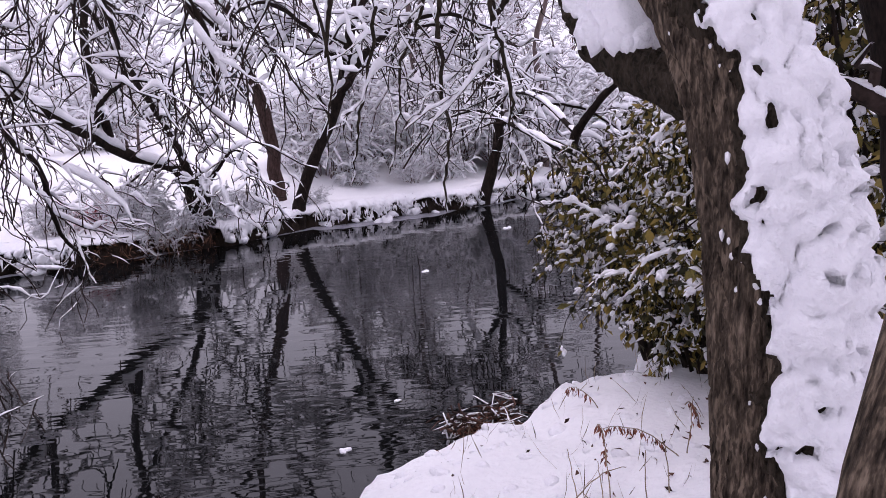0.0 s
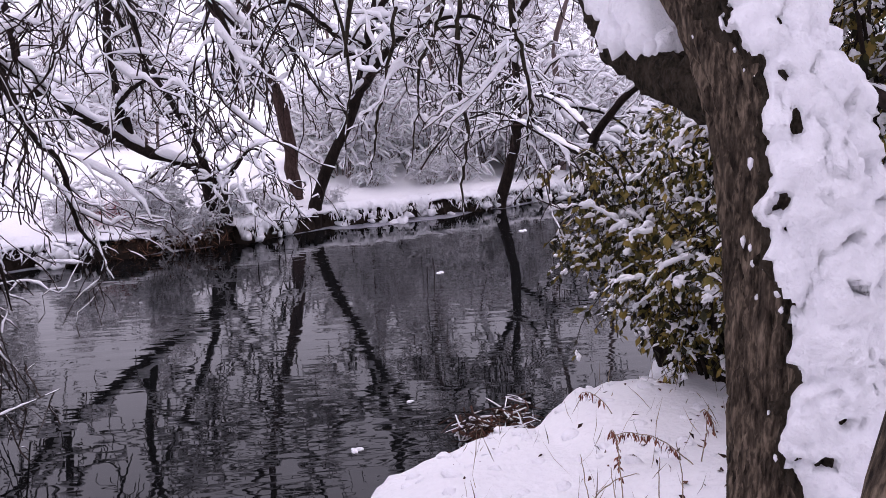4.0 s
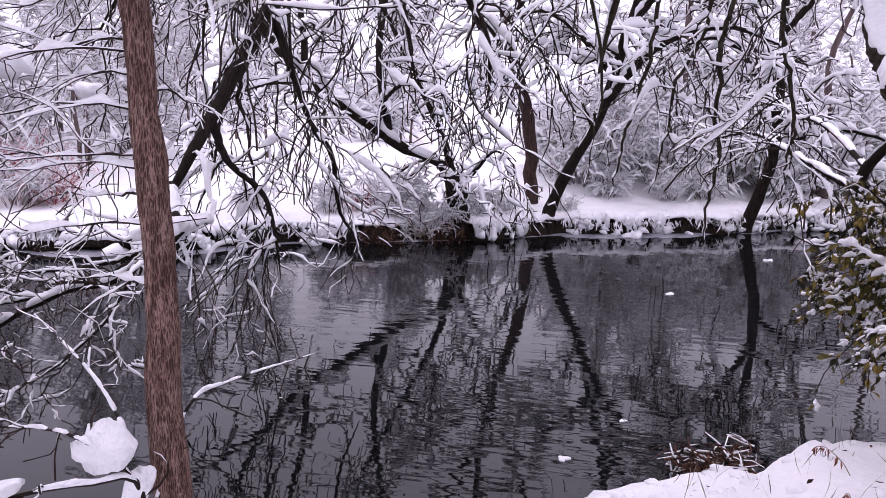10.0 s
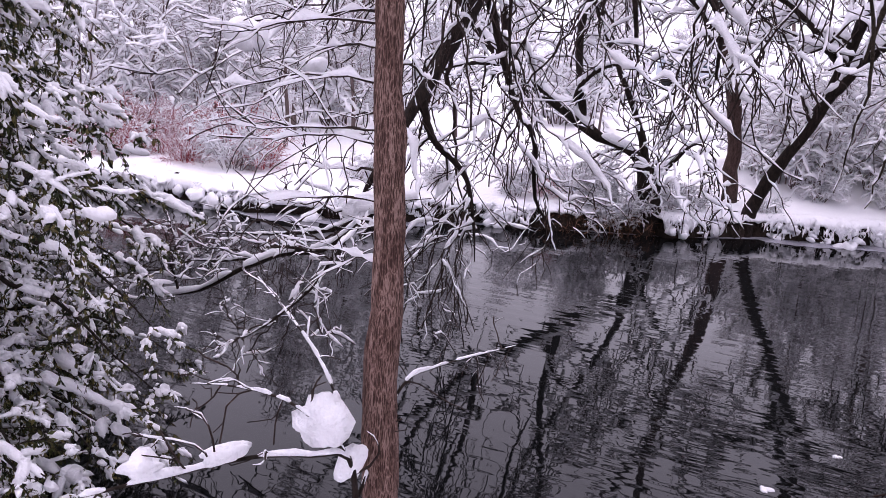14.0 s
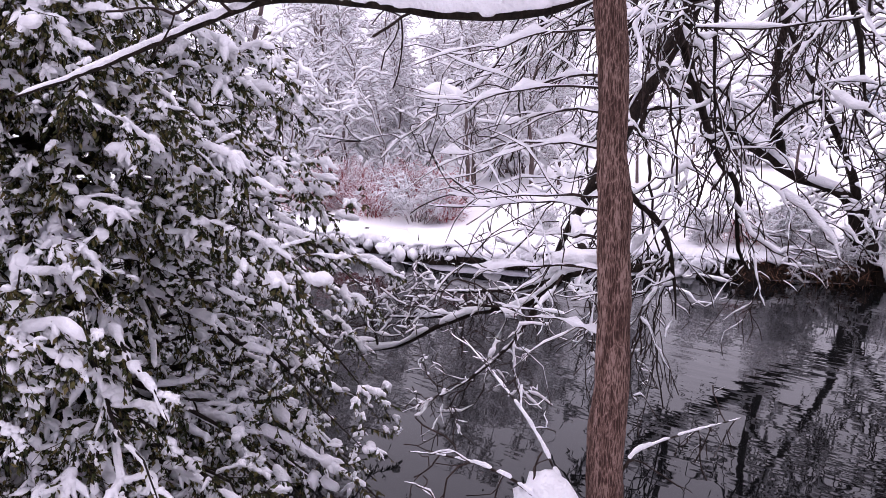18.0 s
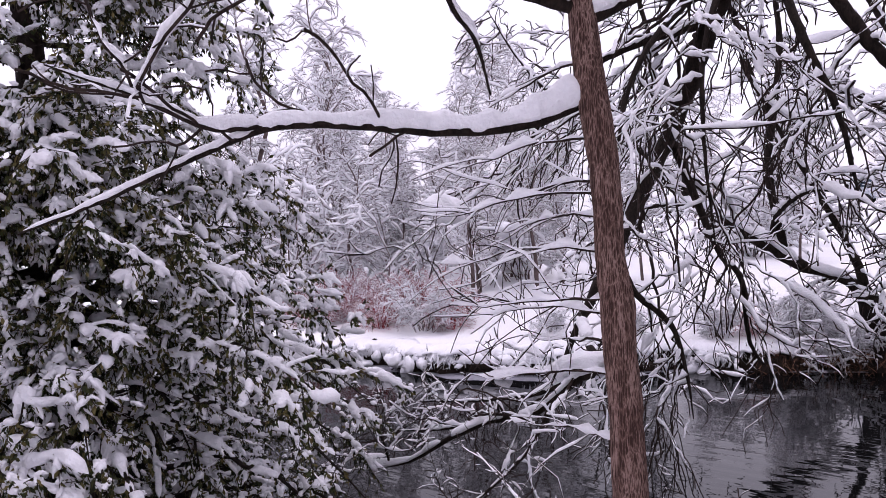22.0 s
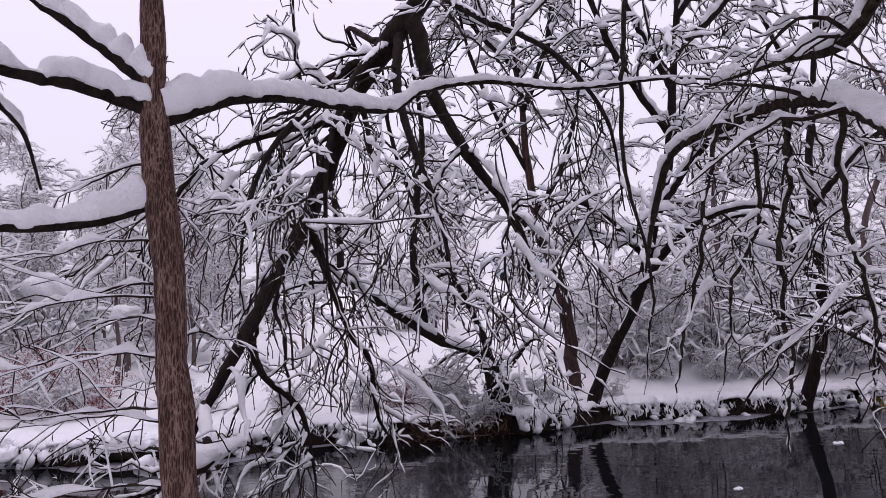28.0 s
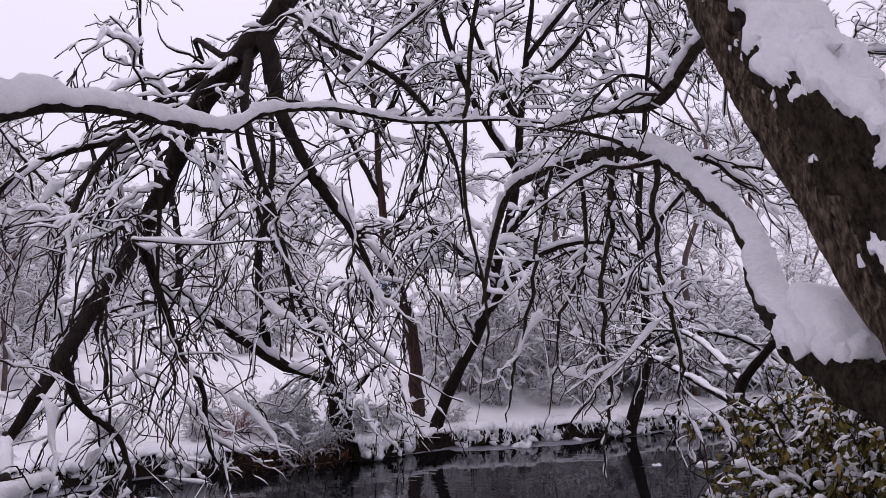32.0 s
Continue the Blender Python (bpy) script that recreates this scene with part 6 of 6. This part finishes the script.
q = np.stack([x, near_edge(x) + rc.uniform(0.0, 0.30, n), rc.uniform(0.01, 0.11, n)], 1)
way = np.stack([rc.normal(size=n), rc.normal(size=n), rc.uniform(-0.3, 0.3, n)], 1)
tagged(link_mesh("wet_leaves", *blades(q, way, rc.uniform(0.03, 0.08, n), rc.uniform(0.012, 0.03, n), rc, 0.4), RUST), "wet rust-brown leaves caught among the sticks", "leaves", kind="stuff")
n = 260
x = re.uniform(0.78, 1.30, n)
y = near_edge(x) + re.uniform(-0.15, 0.38, n)
P0 = np.stack([x, y, re.uniform(0.0, 0.16, n)], 1)
dv = np.stack([re.normal(size=n), re.normal(size=n) * 0.7, re.normal(size=n) * 0.3], 1) * 0.085
DP = P0[:, None] + dv[:, None] * re.uniform(0.4, 1.0, (n, 1, 1)) * np.linspace(-1, 1, 4)[None, :, None] + re.normal(size=(n, 4, 3)) * np.array([0.022, 0.022, 0.016])
tagged(link_mesh("driftwood", *tubes(DP, re.uniform(0.0025, 0.009, (n, 1)) * np.array([[1.0, 0.9, 0.7, 0.4]]), 5), DRIFT), "heap of brown dead sticks at the near waterline", "sticks", kind="stuff")
tagged(link_mesh("stick_snow", *ridges(DP, np.full((n, 4), 0.003), 0.010, re, keep=0.3, wide=0.25), SNOW), "snow on the dead sticks", "snow", kind="stuff")
for x, y, k in ((0.09, 4.42, 0.035), (0.5, 5.16, 0.03), (3.0, 12.3, 0.07), (1.2, 9.4, 0.05)):
    fl = thing("floating_snow", (x, y, 0.0), "small clot of snow afloat on the water", "snow", "floating clots of snow")
    link_mesh("snow", *lumps(np.array([(0, 0, 0.0), (0.8 * k, 0.5 * k, 0)]), np.array([(k, 0.7 * k, 0.35 * k)] * 2), re, 2, 0.2), SNOW, fl)

# ---------------------------------------------------------------- far beyond the wood
def slab(x0, y0, z0, x1, y1, z1, bevel=0.0):
    bm = bmesh.new()
    bmesh.ops.create_cube(bm, size=1)
    for v in bm.verts:
        v.co = Vector(((x0 + x1) / 2 + v.co.x * (x1 - x0), (y0 + y1) / 2 + v.co.y * (y1 - y0), (z0 + z1) / 2 + v.co.z * (z1 - z0)))
    if bevel:
        bmesh.ops.bevel(bm, geom=bm.edges[:], offset=bevel, segments=2, affect="EDGES")
    return bm


def part(name, bm, mat, parent, label=""):
    me = bpy.data.meshes.new(name)
    bm.to_mesh(me)
    bm.free()
    me.materials.append(mat)
    ob = new(name, me)
    ob.parent = parent
    if label:
        ob["label"] = label
    return ob


PAINT = surface("pale_blue_paint", [(0.3, (0.44, 0.48, 0.54)), (0.7, (0.52, 0.56, 0.61))], 2, rough=0.35, bump=0)
GLASS_DARK = surface("dark_window", [(0.3, (0.03, 0.05, 0.07)), (0.7, (0.07, 0.10, 0.13))], 2, rough=0.1, bump=0)
TYRE = surface("tyre_rubber", [(0.3, (0.015, 0.015, 0.015)), (0.7, (0.03, 0.03, 0.03))], 9, rough=0.9, bump=0)
BRICK = surface("pink_brick", [(0.35, (0.46, 0.36, 0.35)), (0.65, (0.58, 0.49, 0.48))], 4, (1, 1, 3), 0.9, 0.3, 20, 0.01)

van = thing("van", (-8.4, 58.0, ground_at(-8.4, 58.0)), "pale blue van parked beyond the snowy wood", "van")
body = part("body", slab(-2.2, -0.9, 0.35, 2.2, 0.9, 1.95, 0.15), PAINT, van)
for x in (-1.3, -0.1, 1.2):
    part("window", slab(x - 0.45, -0.93, 1.15, x + 0.45, -0.86, 1.7, 0.03), GLASS_DARK, body)
for x in (-1.4, 1.4):
    for y in (-0.85, 0.85):
        bm = bmesh.new()
        bmesh.ops.create_cone(bm, cap_ends=True, segments=20, radius1=0.34, radius2=0.34, depth=0.2, matrix=Matrix.Translation((x, y, 0.34)) @ Matrix.Rotation(radians(90), 4, "X"))
        part("wheel", bm, TYRE, van)
part("roof_snow", slab(-2.1, -0.85, 1.94, 2.1, 0.85, 2.10, 0.06), SNOW, van, "layer of snow on the roof")

house = thing("house", (-18.4, 67.5, ground_at(-18.4, 67.5)), "pale pink brick house under a snowy roof beyond the wood", "house")
part("wall", slab(-1.7, -2.5, 0, 1.7, 2.5, 3.0), BRICK, house)
bm = bmesh.new()
rv = [bm.verts.new(v) for v in ((-2, -2.9, 2.95), (2, -2.9, 2.95), (2, 2.9, 2.95), (-2, 2.9, 2.95), (-2, 0, 4.6), (2, 0, 4.6))]
for f in ((0, 1, 5, 4), (2, 3, 4, 5), (0, 4, 3), (1, 2, 5), (3, 2, 1, 0)):
    bm.faces.new([rv[i] for i in f])
part("roof", bm, SNOW, house, "steep roof under snow")
